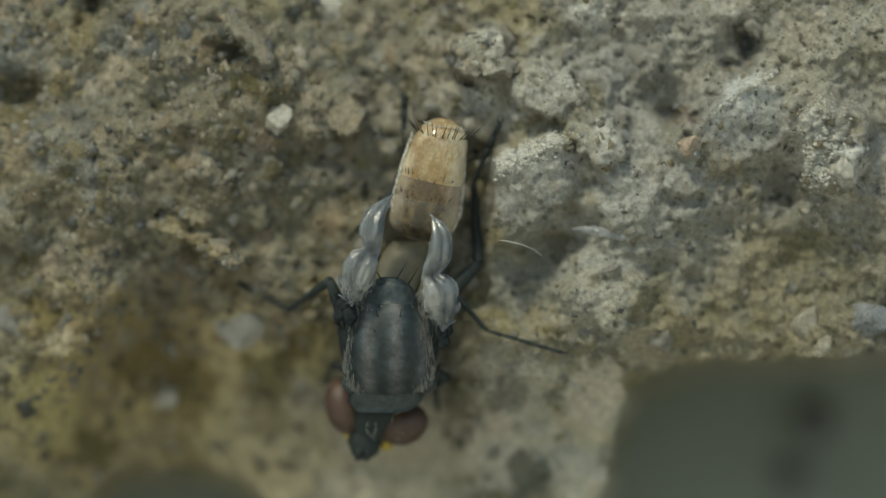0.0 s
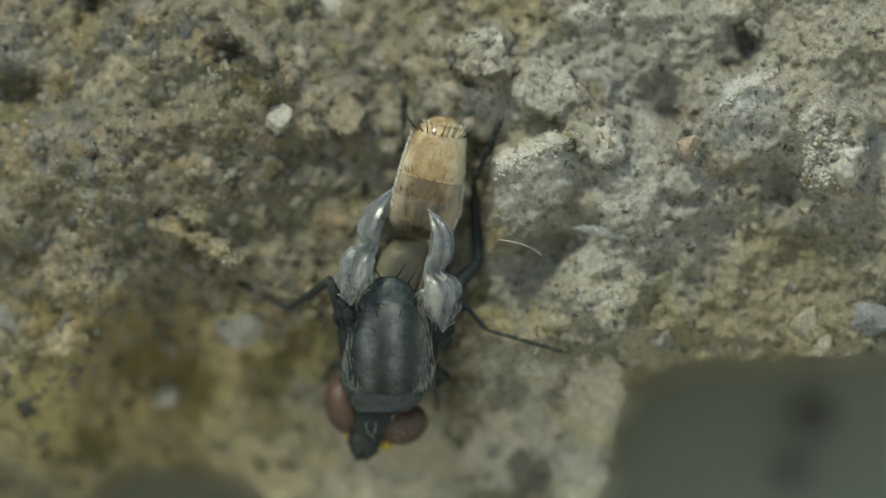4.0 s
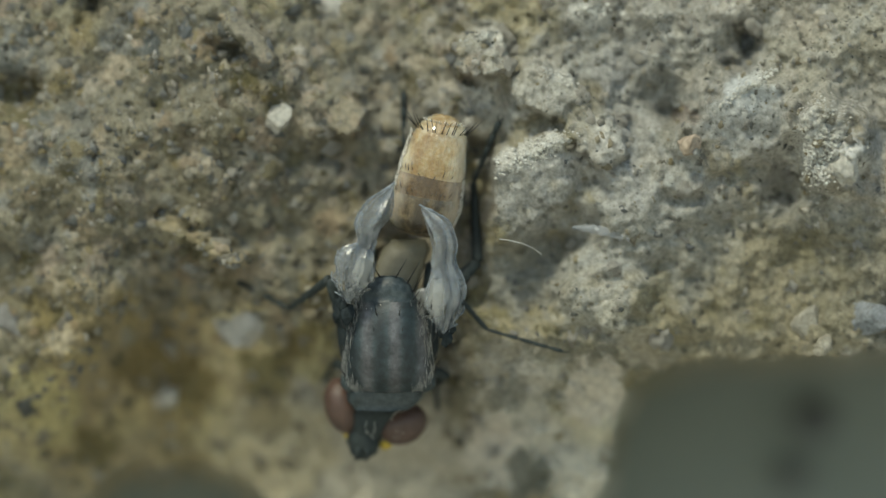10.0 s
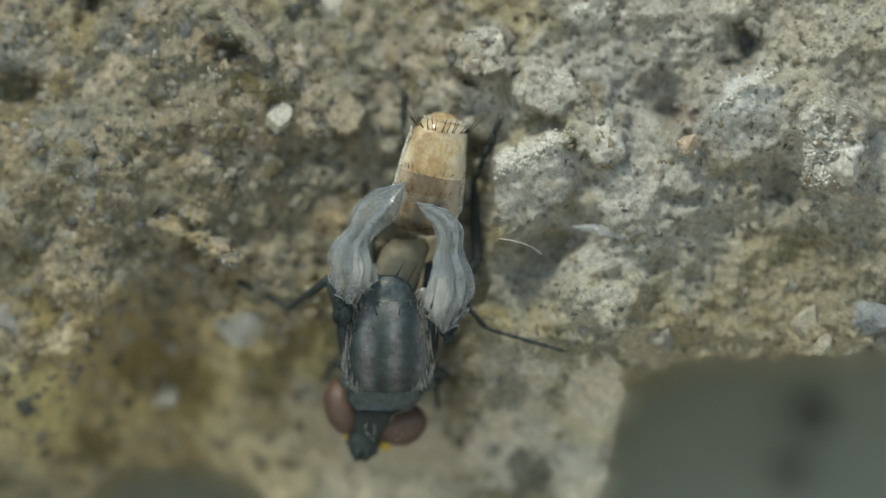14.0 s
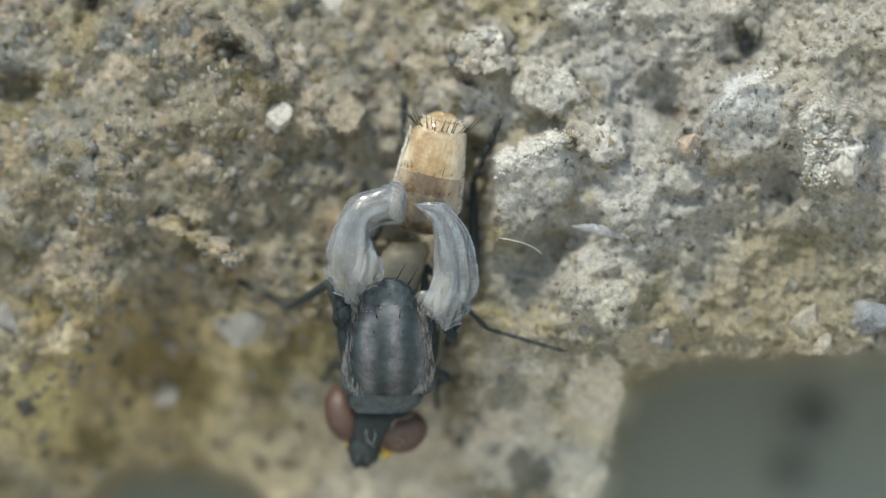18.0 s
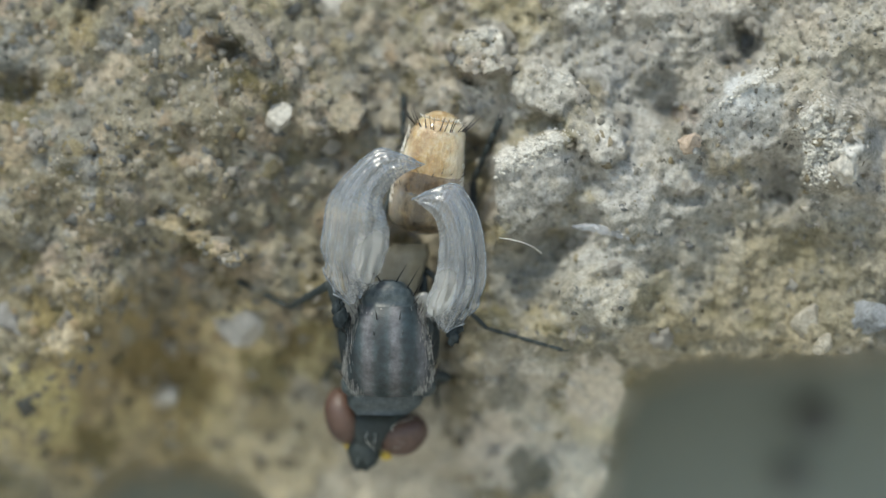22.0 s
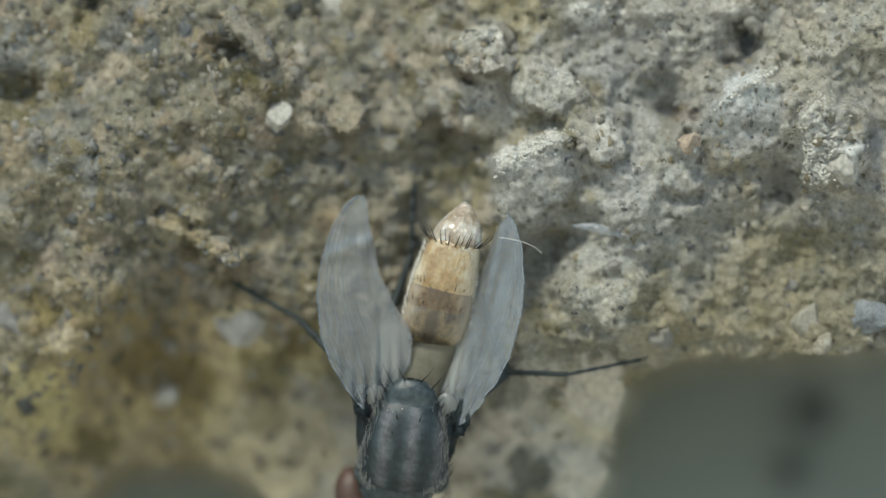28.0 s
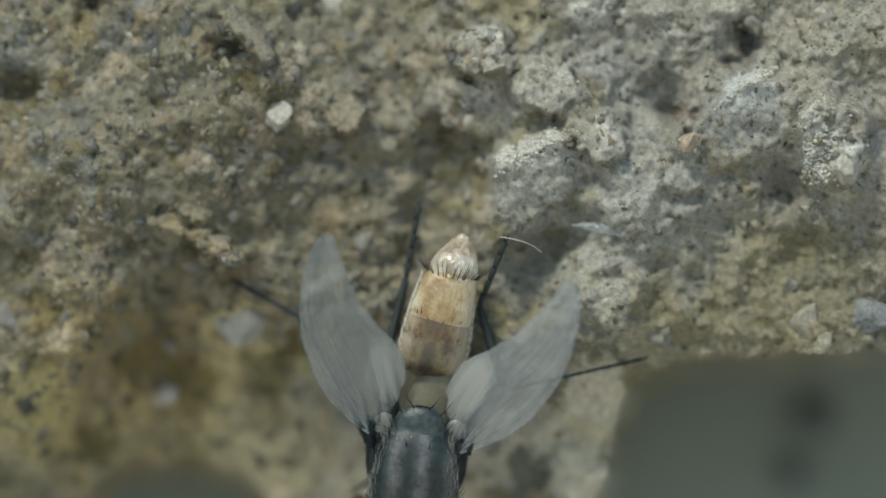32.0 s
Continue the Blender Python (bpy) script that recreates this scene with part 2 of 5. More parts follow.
FILM = {side: mat_wing("wing_film", 0.62, (0.36, 0.385, 0.41), side, 0.18) for side in (1, -1)}
WAIST = mat_shell("dusky_membrane", (0.085, 0.076, 0.05), (0.165, 0.148, 0.105), 0.4, 0.45)
VEIN = mat_shell("wing_vein", (0.12, 0.145, 0.17), (0.27, 0.30, 0.34), 0.1, 0.22)
LOBE = mat_wing("calypter_film", 0.35, (0.34, 0.35, 0.34))
FLECK = mat_wing("silk_fleck", 0.5, (0.62, 0.65, 0.70))
HAIR = mat_shell("black_bristle", (0.008, 0.008, 0.008), (0.02, 0.02, 0.02), 0.05, 0.35)
DUST = mat_shell("grey_down", (0.20, 0.20, 0.195), (0.40, 0.40, 0.39), 0.1, 0.5)
DOWN = mat_shell("white_down", (0.62, 0.60, 0.54), (0.82, 0.80, 0.75), 0.1, 0.3)
SILK = mat_shell("silk", (0.36, 0.36, 0.34), (0.58, 0.57, 0.54), 0.1, 0.4)


# ---- building helpers ----
def mesh_of(name, verts, faces, mats, smooth=True, index=None):
    me = bpy.data.meshes.new(name)
    me.from_pydata([tuple(v) for v in verts], [], faces)
    for m in mats:
        me.materials.append(m)
    if index is not None:
        me.polygons.foreach_set("material_index", index)
    if smooth:
        me.polygons.foreach_set("use_smooth", [True] * len(me.polygons))
    me.update()
    return me


def part(name, me, parent, label=""):
    ob = new(name, me)
    ob.parent = parent
    return tagged(ob, label)


def L(dx, dy, out=0.0):
    """A place in a thing's own space, in U to the right and down, and U towards the lens."""
    return Vector((dx * U, -out * U, -dy * U))


def loft(rings, n=28, power=2.0, caps=True):
    """Rings (dy, cx, half width, half depth, out) in U, joined into one skin."""
    vs, fs = [], []
    for dy, cx, hw, hd, out in rings:
        for i in range(n):
            a = 2 * math.pi * i / n
            c, s = math.cos(a), math.sin(a)
            c, s = (math.copysign(abs(q) ** (2 / power), q) for q in (c, s))
            vs.append(L(cx + hw * c, dy, out + hd * s))
    for r in range(len(rings) - 1):
        for i in range(n):
            j = (i + 1) % n
            fs.append((r * n + i, r * n + j, (r + 1) * n + j, (r + 1) * n + i))
    if caps:
        fs.append(tuple(range(n)))
        fs.append(tuple(range((len(rings) - 1) * n, len(rings) * n))[::-1])
    return vs, fs


def tube(points, radii, n=8):
    """A tapered tube along points (metres)."""
    vs, fs = [], []
    pts = [Vector(p) for p in points]
    for k, p in enumerate(pts):
        d = (pts[min(k + 1, len(pts) - 1)] - pts[max(k - 1, 0)]).normalized()
        q = d.to_track_quat("Z", "Y").to_matrix()
        r = radii[k] if isinstance(radii, (list, tuple)) else radii
        for i in range(n):
            a = 2 * math.pi * i / n
            vs.append(p + q @ Vector((math.cos(a) * r, math.sin(a) * r, 0)))
    for k in range(len(pts) - 1):
        for i in range(n):
            j = (i + 1) % n
            fs.append((k * n + i, k * n + j, (k + 1) * n + j, (k + 1) * n + i))
    fs.append(tuple(range(n))[::-1])
    fs.append(tuple(range((len(pts) - 1) * n, len(pts) * n)))
    return vs, fs


def joined(*pieces):
    vs, fs = [], []
    for v, f in pieces:
        o = len(vs)
        vs += list(v)
        fs += [tuple(i + o for i in q) for q in f]
    return vs, fs


def ball(center, rx, ry, rz, sub=3, rough=0.0, seed=0, turn=None):
    """An ellipsoid, roughened."""
    bm = bmesh.new()
    bmesh.ops.create_icosphere(bm, subdivisions=sub, radius=1.0)
    vs = []
    for v in bm.verts:
        k = 1 + rough * noise.fractal(v.co * 1.6 + Vector((seed * 7.3, 0, 0)), 0.8, 2.0, 3)
        p = Vector((v.co.x * rx, v.co.y * ry, v.co.z * rz)) * k
        vs.append((turn @ p if turn else p) + center)
    fs = [tuple(v.index for v in f.verts) for f in bm.faces]
    bm.free()
    return vs, fs


def ease(a, b, x):
    x = np.clip((x - a) / (b - a), 0, 1)
    return x * x * (3 - 2 * x)


TABLES = {}


def gradients(seed):
    if seed not in TABLES:
        ang = np.random.RandomState(seed).rand(256, 256) * 2 * np.pi
        TABLES[seed] = (np.cos(ang), np.sin(ang))
    return TABLES[seed]


def grid_noise(x, y, size, seed, octaves=4, gain=0.5):
    """Smooth gradient noise on arrays, about -1 to 1."""
    total, amp = np.zeros_like(x, dtype=float), 1.0
    for o in range(octaves):
        gx, gy = gradients(seed * 17 + o)
        u, v = x / size + 31.7 * o + 64, y / size + 17.3 * o + 64
        i, j = np.floor(u).astype(int), np.floor(v).astype(int)
        fu, fv = u - i, v - j
        su, sv = fu ** 3 * (fu * (fu * 6 - 15) + 10), fv ** 3 * (fv * (fv * 6 - 15) + 10)

        def corner(di, dj):
            a, b = (i + di) % 256, (j + dj) % 256
            return gx[a, b] * (fu - di) + gy[a, b] * (fv - dj)
        low = corner(0, 0) * (1 - su) + corner(1, 0) * su
        top = corner(0, 1) * (1 - su) + corner(1, 1) * su
        total += amp * 1.5 * (low * (1 - sv) + top * sv)
        amp *= gain
        size /= 2
    return total


# ---- the lump of concrete ----
LEDGE = [(-900, 760), (0, 700), (120, 640), (200, 520), (300, 445), (430, 490), (560, 545), (700, 565), (850, 590), (1000, 608), (1100, 612), (1200, 602), (1568, 598), (2500, 560)]
RIM = [(-900, 980), (0, 945), (120, 915), (185, 850), (240, 822), (340, 816), (430, 838), (500, 930), (900, 960), (1030, 930), (1075, 860), (1092, 760), (1112, 690), (1170, 652), (1250, 640), (1400, 632), (1568, 622), (2500, 600)]


def bulge(x, y, cx, cy, rx, ry, turn=0.0, edge=0.55):
    """A lump with a flat top, 0 to 1."""
    a = math.radians(turn)
    u = ((x - cx) * math.cos(a) + (y - cy) * math.sin(a)) / rx
    v = (-(x - cx) * math.sin(a) + (y - cy) * math.cos(a)) / ry
    return 1 - ease(edge, 1.0, np.sqrt(u * u + v * v))


def slab(h, x, y, cx, cy, rx, ry, turn, top, right, down, seed, rough=0.03):
    """A broken flat facet set into the face: its height at the middle in mm, and how it climbs to the right and downwards over 100 U."""
    nx, ny = x + 7 * grid_noise(x, y, 26, seed, 3), y + 7 * grid_noise(x, y, 26, seed + 1, 3)
    a = math.radians(turn)
    u = np.abs((nx - cx) * math.cos(a) + (ny - cy) * math.sin(a)) / rx
    v = np.abs(-(nx - cx) * math.sin(a) + (ny - cy) * math.cos(a)) / ry
    m = 1 - ease(0.88, 1.06, (u ** 3 + v ** 3) ** (1 / 3))
    return h * (1 - m) + m * (top + (right * (x - cx) + down * (y - cy)) / 100 + rough * grid_noise(x, y, 30, seed + 2, 4))


def face(x, y):
    """How far the concrete stands out, in mm, at x to the right and y down."""
    wx = x + 22 * grid_noise(x, y, 90, 5, 3)
    wy = y + 22 * grid_noise(x, y, 90, 6, 3)
    h = 0.4 + 0.5 * grid_noise(x, y, 330, 1, 3)
    h = h + 0.95 * bulge(wx, wy, 230, 170, 520, 330, 0, 0.5)
    h = h + 1.15 * ease(820, 980, wx + 0.12 * wy)
    h = h - 0.55 * bulge(wx, wy, 785, 340, 125, 330, 6, 0.15)
    h = h + 0.5 * bulge(wx, wy, 830, 150, 130, 120, 30, 0.3)
    h = h - 0.75 * bulge(wx, wy, 1160, 165, 140, 90, 25, 0.1)
    h = h - 0.45 * bulge(wx, wy, 1190, 215, 60, 50, 0, 0.1)
    h = h + 1.0 * bulge(wx, wy, 1310, 230, 190, 80, -32, 0.25)
    h = h + 0.95 * bulge(wx, wy, 1470, 250, 80, 105, 0, 0.6)
    h = h - 0.9 * bulge(wx, wy, 1325, 80, 60, 80, 20, 0.1)
    h = h - 0.6 * bulge(wx, wy, 1380, 330, 60, 60, 0, 0.1)
    h = h - 1.1 * bulge(wx, wy, 975, 425, 120, 60, -28, 0.1)
    h = h - 0.7 * bulge(wx, wy, 910, 520, 110, 90, 0, 0.1)
    h = h + 0.5 * bulge(wx, wy, 1080, 520, 110, 80, 0, 0.3)
    h = h - 0.6 * bulge(wx, wy, 400, 95, 50, 30, 25, 0.1)
    h = h - 0.7 * bulge(wx, wy, 160, 5, 40, 30, 0, 0.1)
    h = h - 0.6 * bulge(wx, wy, 25, 170, 60, 50, 0, 0.1)
    h = h + 0.45 * bulge(wx, wy, 380, 420, 120, 40, 22, 0.2)
    # crumbs of mortar, coarse to fine
    h = h + (0.28 - 0.06 * ease(780, 900, x)) * grid_noise(x, y, 110, 2, 3) + (0.085 + 0.015 * ease(780, 900, x)) * grid_noise(x, y, 38, 3, 3) + 0.04 * grid_noise(x, y, 15, 4, 2)
    pits, where = grid_noise(x, y, 22, 8, 2), grid_noise(x, y, 130, 14, 2)
    h = h - 0.12 * ease(0.5, 0.8, pits) * (0.35 + 0.65 * ease(-0.1, 0.35, where))
    # the broken pale block beside the fly: a flat front between sharp edges, sloping back above
    nx, ny = x + 5 * grid_noise(x, y, 24, 21, 3), y + 5 * grid_noise(x, y, 24, 22, 3)
    block = ease(870, 880, nx) * ease(0, 7, 428 - 0.62 * (nx - 890) - ny) * (1 - ease(985, 1050, nx))
    top = ny - (300 - 0.46 * (nx - 880))
    block = block * ease(-75, -30, top)
    h = h * (1 - block) + block * (2.35 + 0.05 * grid_noise(x, y, 40, 23, 4) - 0.026 * np.clip(-top, 0, 90) - 0.0042 * np.clip(top, 0, 150))
    h = slab(h, x, y, 1308, 222, 92, 62, -34, 2.25, -0.10, -0.35, 41)
    h = slab(h, x, y, 1206, 308, 42, 34, 8, 1.95, 0.0, 0.30, 44)
    h = slab(h, x, y, 842, 200, 66, 44, 24, 1.0, 0.25, -0.25, 47, 0.06)
    h = slab(h, x, y, 352, 420, 98, 18, 30, 1.25, 0.0, 0.90, 71, 0.22)
    h = slab(h, x, y, 852, 92, 50, 42, -6, 1.75, 0.10, 0.35, 50, 0.14)
    h = slab(h, x, y, 972, 162, 74, 42, 24, 1.95, 0.1, 0.40, 53, 0.12)
    h = slab(h, x, y, 1086, 556, 30, 30, 0, 2.05, 0.10, -0.5, 56)
    h = slab(h, x, y, 1052, 232, 66, 40, 52, 2.1, 0.0, 0.35, 59, 0.09)
    h = slab(h, x, y, 440, 66, 62, 22, 45, 1.75, -0.2, 0.30, 62)
    h = slab(h, x, y, 612, 205, 34, 32, 20, 1.2, 0.1, 0.35, 68)
    crust = np.maximum(bulge(x, y, 942, 258, 85, 34, -24, 0.3), bulge(x, y, 1462, 255, 62, 85, 10, 0.3))
    h = h + 0.10 * ease(840, 960, x) * grid_noise(x, y, 46, 12, 4, 0.6) + 0.10 * crust * grid_noise(x, y, 12, 13, 3, 0.7)
    # the flank under the ledge falls back, then the edge turns away to the rear
    led = np.interp(x, [p[0] for p in LEDGE], [p[1] for p in LEDGE]) + 14 * grid_noise(x, y, 60, 9, 3)
    h = h - 1.9 * ease(-40, 190, y - led) - 0.0026 * np.clip(y - led, 0, 400)
    rim = np.interp(x, [p[0] for p in RIM], [p[1] for p in RIM]) + 12 * grid_noise(x, y, 50, 10, 3)
    h = h - 26 * ease(-4, 28, y - rim)
    return h


# larger stones broken flush with the face, brown tones, painted light and shade: x, y, radius, colour, how much it
# shows
STONES_AND_SHADING = []


def patch(x, y, radius, tone, shows):
    STONES_AND_SHADING.append((x, y, radius, tone, shows))


# flank patches here and below are paler, to offset the shade under the ledge
patch(275, 725, 265, (0.42, 0.325, 0.165), 0.75)
patch(60, 560, 110, (0.17, 0.145, 0.085), 0.6)
patch(640, 770, 260, (0.46, 0.425, 0.365), 0.65)
patch(200, 170, 300, (0.135, 0.118, 0.078), 0.58)
patch(470, 360, 210, (0.17, 0.145, 0.085), 0.55)
patch(640, 430, 110, (0.20, 0.175, 0.115), 0.7)
# paler behind the waist, to offset the fly's own shadow
patch(725, 440, 75, (0.42, 0.375, 0.29), 0.85)
patch(80, 420, 180, (0.165, 0.14, 0.078), 0.5)
patch(600, 130, 170, (0.19, 0.168, 0.125), 0.45)
patch(700, 860, 150, (0.52, 0.482, 0.4), 0.8)
patch(960, 740, 120, (0.6, 0.565, 0.485), 0.8)
patch(1150, 160, 105, (0.225, 0.225, 0.21), 0.75)
patch(1090, 120, 50, (0.27, 0.28, 0.285), 0.7)
patch(1205, 300, 46, (0.43, 0.43, 0.41), 0.8)
patch(850, 95, 70, (0.47, 0.445, 0.385), 0.7)
patch(830, 195, 75, (0.42, 0.385, 0.34), 0.8)
patch(700, 165, 95, (0.36, 0.325, 0.275), 0.5)
patch(690, 330, 70, (0.26, 0.235, 0.185), 0.5)
patch(1150, 330, 110, (0.45, 0.45, 0.43), 0.5)
patch(490, 790, 110, (0.5, 0.45, 0.34), 0.75)
patch(935, 335, 90, (0.40, 0.39, 0.365), 0.92)
patch(985, 300, 50, (0.43, 0.42, 0.40), 0.85)
patch(1060, 520, 90, (0.54, 0.53, 0.49), 0.6)
patch(1060, 425, 70, (0.36, 0.36, 0.345), 0.6)
# shadow beside the pale block, painted as a greyer patch
patch(930, 480, 80, (0.30, 0.295, 0.27), 0.75)
patch(1085, 560, 30, (0.55, 0.53, 0.47), 0.85)
patch(1095, 300, 80, (0.5, 0.49, 0.475), 0.55)
patch(60, 730, 90, (0.5, 0.45, 0.26), 0.8)
patch(1300, 560, 90, (0.36, 0.325, 0.23), 0.5)
patch(1315, 205, 80, (0.42, 0.43, 0.425), 0.8)
patch(1340, 150, 40, (0.56, 0.58, 0.59), 0.75)
patch(1000, 810, 80, (0.57, 0.535, 0.455), 0.8)
patch(265, 640, 62, (0.15, 0.118, 0.05), 0.75)
patch(1420, 480, 80, (0.22, 0.205, 0.16), 0.5)
patch(1440, 258, 62, (0.60, 0.575, 0.52), 0.8)
patch(1500, 285, 44, (0.74, 0.73, 0.70), 0.9)
patch(440, 66, 44, (0.30, 0.27, 0.22), 0.8)
patch(612, 205, 36, (0.33, 0.29, 0.22), 0.8)
patch(425, 590, 75, (0.58, 0.51, 0.35), 0.8)
patch(1050, 720, 70, (0.62, 0.57, 0.43), 0.85)
patch(330, 770, 60, (0.26, 0.215, 0.12), 0.6)
patch(1240, 360, 60, (0.34, 0.335, 0.31), 0.6)
patch(1262, 268, 26, (0.17, 0.145, 0.09), 0.7)
patch(1212, 205, 22, (0.20, 0.14, 0.10), 0.7)
patch(120, 40, 70, (0.3, 0.27, 0.17), 0.5)
patch(820, 200, 60, (0.4, 0.38, 0.33), 0.6)
patch(560, 620, 60, (0.5, 0.45, 0.27), 0.75)
patch(360, 720, 60, (0.55, 0.49, 0.32), 0.75)
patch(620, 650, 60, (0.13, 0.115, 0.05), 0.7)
patch(1040, 860, 60, (0.66, 0.62, 0.52), 0.8)
patch(850, 700, 60, (0.18, 0.16, 0.1), 0.7)
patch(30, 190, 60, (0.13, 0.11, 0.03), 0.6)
patch(130, 235, 60, (0.17, 0.18, 0.175), 0.5)
patch(330, 430, 60, (0.34, 0.3, 0.19), 0.6)
patch(18, 90, 58, (0.14, 0.155, 0.16), 0.7)
patch(480, 290, 55, (0.12, 0.13, 0.125), 0.6)
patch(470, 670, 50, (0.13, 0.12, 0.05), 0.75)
patch(920, 830, 50, (0.15, 0.145, 0.11), 0.8)
# shade inside the hollow, painted near black
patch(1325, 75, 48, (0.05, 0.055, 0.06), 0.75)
# facets that face the sun, painted paler
patch(965, 160, 64, (0.49, 0.47, 0.42), 0.7)
patch(1068, 230, 34, (0.44, 0.425, 0.385), 0.7)
patch(1025, 95, 30, (0.50, 0.48, 0.42), 0.7)
# a pit, darkened in the colour as well
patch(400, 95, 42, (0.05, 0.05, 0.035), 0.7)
patch(1010, 690, 40, (0.16, 0.14, 0.08), 0.7)
# painted shade below the ridge
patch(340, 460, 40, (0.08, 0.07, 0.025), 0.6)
# another hollow with its shade in the colour
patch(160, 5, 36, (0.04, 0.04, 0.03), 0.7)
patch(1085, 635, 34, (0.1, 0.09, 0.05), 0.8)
patch(230, 40, 30, (0.06, 0.055, 0.04), 0.6)
# lit top edge of the ridge crest, put in as pale colour
patch(1345, 138, 26, (0.7, 0.7, 0.68), 0.8)
patch(905, 278, 24, (0.78, 0.76, 0.71), 0.9)
patch(940, 260, 24, (0.8, 0.78, 0.73), 0.9)
# more of the same lit crest, painted
patch(1300, 163, 24, (0.60, 0.61, 0.61), 0.8)
patch(1425, 500, 44, (0.12, 0.105, 0.035), 0.8)
patch(1440, 440, 34, (0.16, 0.14, 0.06), 0.7)
patch(1520, 60, 60, (0.33, 0.30, 0.23), 0.6)
patch(1545, 250, 34, (0.27, 0.28, 0.28), 0.7)
patch(1400, 365, 60, (0.27, 0.265, 0.24), 0.7)
patch(980, 247, 22, (0.78, 0.76, 0.71), 0.9)
patch(1400, 515, 150, (0.2, 0.172, 0.095), 0.62)
patch(1240, 545, 90, (0.32, 0.285, 0.2), 0.55)
patch(1530, 548, 60, (0.26, 0.285, 0.32), 0.7)
patch(1140, 612, 42, (0.5, 0.44, 0.33), 0.7)
patch(1225, 604, 42, (0.5, 0.44, 0.32), 0.7)
patch(1310, 600, 42, (0.5, 0.43, 0.3), 0.7)
patch(1395, 598, 40, (0.48, 0.41, 0.28), 0.7)
patch(1500, 596, 44, (0.52, 0.46, 0.34), 0.7)
patch(900, 660, 70, (0.5, 0.46, 0.4), 0.6)
patch(1050, 690, 60, (0.66, 0.6, 0.52), 0.8)
patch(880, 800, 70, (0.66, 0.61, 0.53), 0.75)
patch(930, 835, 48, (0.13, 0.135, 0.115), 0.8)
patch(905, 700, 40, (0.16, 0.16, 0.14), 0.7)
patch(1085, 60, 110, (0.40, 0.385, 0.36), 0.6)
patch(1050, 10, 44, (0.62, 0.60, 0.56), 0.85)
patch(1210, 60, 80, (0.36, 0.34, 0.29), 0.6)
patch(1430, 90, 70, (0.38, 0.36, 0.30), 0.6)
# sunlit crests brightened in the colour
patch(1000, 145, 26, (0.60, 0.58, 0.53), 0.65)
patch(865, 62, 26, (0.62, 0.60, 0.55), 0.65)
patch(1075, 228, 24, (0.75, 0.73, 0.68), 0.6)


patch(90, 580, 42, (0.09, 0.08, 0.04), 0.8)
patch(330, 690, 56, (0.16, 0.125, 0.055), 0.8)
patch(165, 790, 46, (0.13, 0.11, 0.05), 0.8)
patch(225, 735, 46, (0.52, 0.44, 0.27), 0.75)
patch(520, 610, 46, (0.13, 0.105, 0.045), 0.75)
patch(480, 730, 40, (0.26, 0.22, 0.14), 0.7)
patch(400, 780, 44, (0.50, 0.45, 0.33), 0.75)
patch(140, 620, 34, (0.42, 0.35, 0.20), 0.7)
patch(235, 570, 40, (0.30, 0.25, 0.14), 0.7)
patch(30, 790, 50, (0.48, 0.42, 0.28), 0.75)
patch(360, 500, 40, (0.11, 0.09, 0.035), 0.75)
patch(400, 450, 34, (0.44, 0.37, 0.25), 0.7)
# lit upper face of the ridge, painted tan
patch(300, 390, 26, (0.34, 0.285, 0.195), 0.65)
patch(350, 418, 24, (0.30, 0.25, 0.165), 0.6)
patch(400, 446, 24, (0.28, 0.235, 0.155), 0.6)
# the crevice under the ridge, its shade painted near black
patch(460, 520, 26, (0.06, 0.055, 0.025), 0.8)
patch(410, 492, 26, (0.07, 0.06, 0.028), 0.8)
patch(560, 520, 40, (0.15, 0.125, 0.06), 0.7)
patch(860, 760, 40, (0.55, 0.50, 0.43), 0.7)
patch(1310, 540, 170, (0.29, 0.255, 0.175), 0.7)
patch(1490, 480, 130, (0.21, 0.19, 0.13), 0.8)
patch(1300, 520, 110, (0.25, 0.225, 0.165), 0.7)
patch(1460, 50, 150, (0.34, 0.315, 0.25), 0.7)
patch(1200, 420, 130, (0.33, 0.325, 0.30), 0.6)
patch(1400, 350, 70, (0.26, 0.25, 0.22), 0.6)


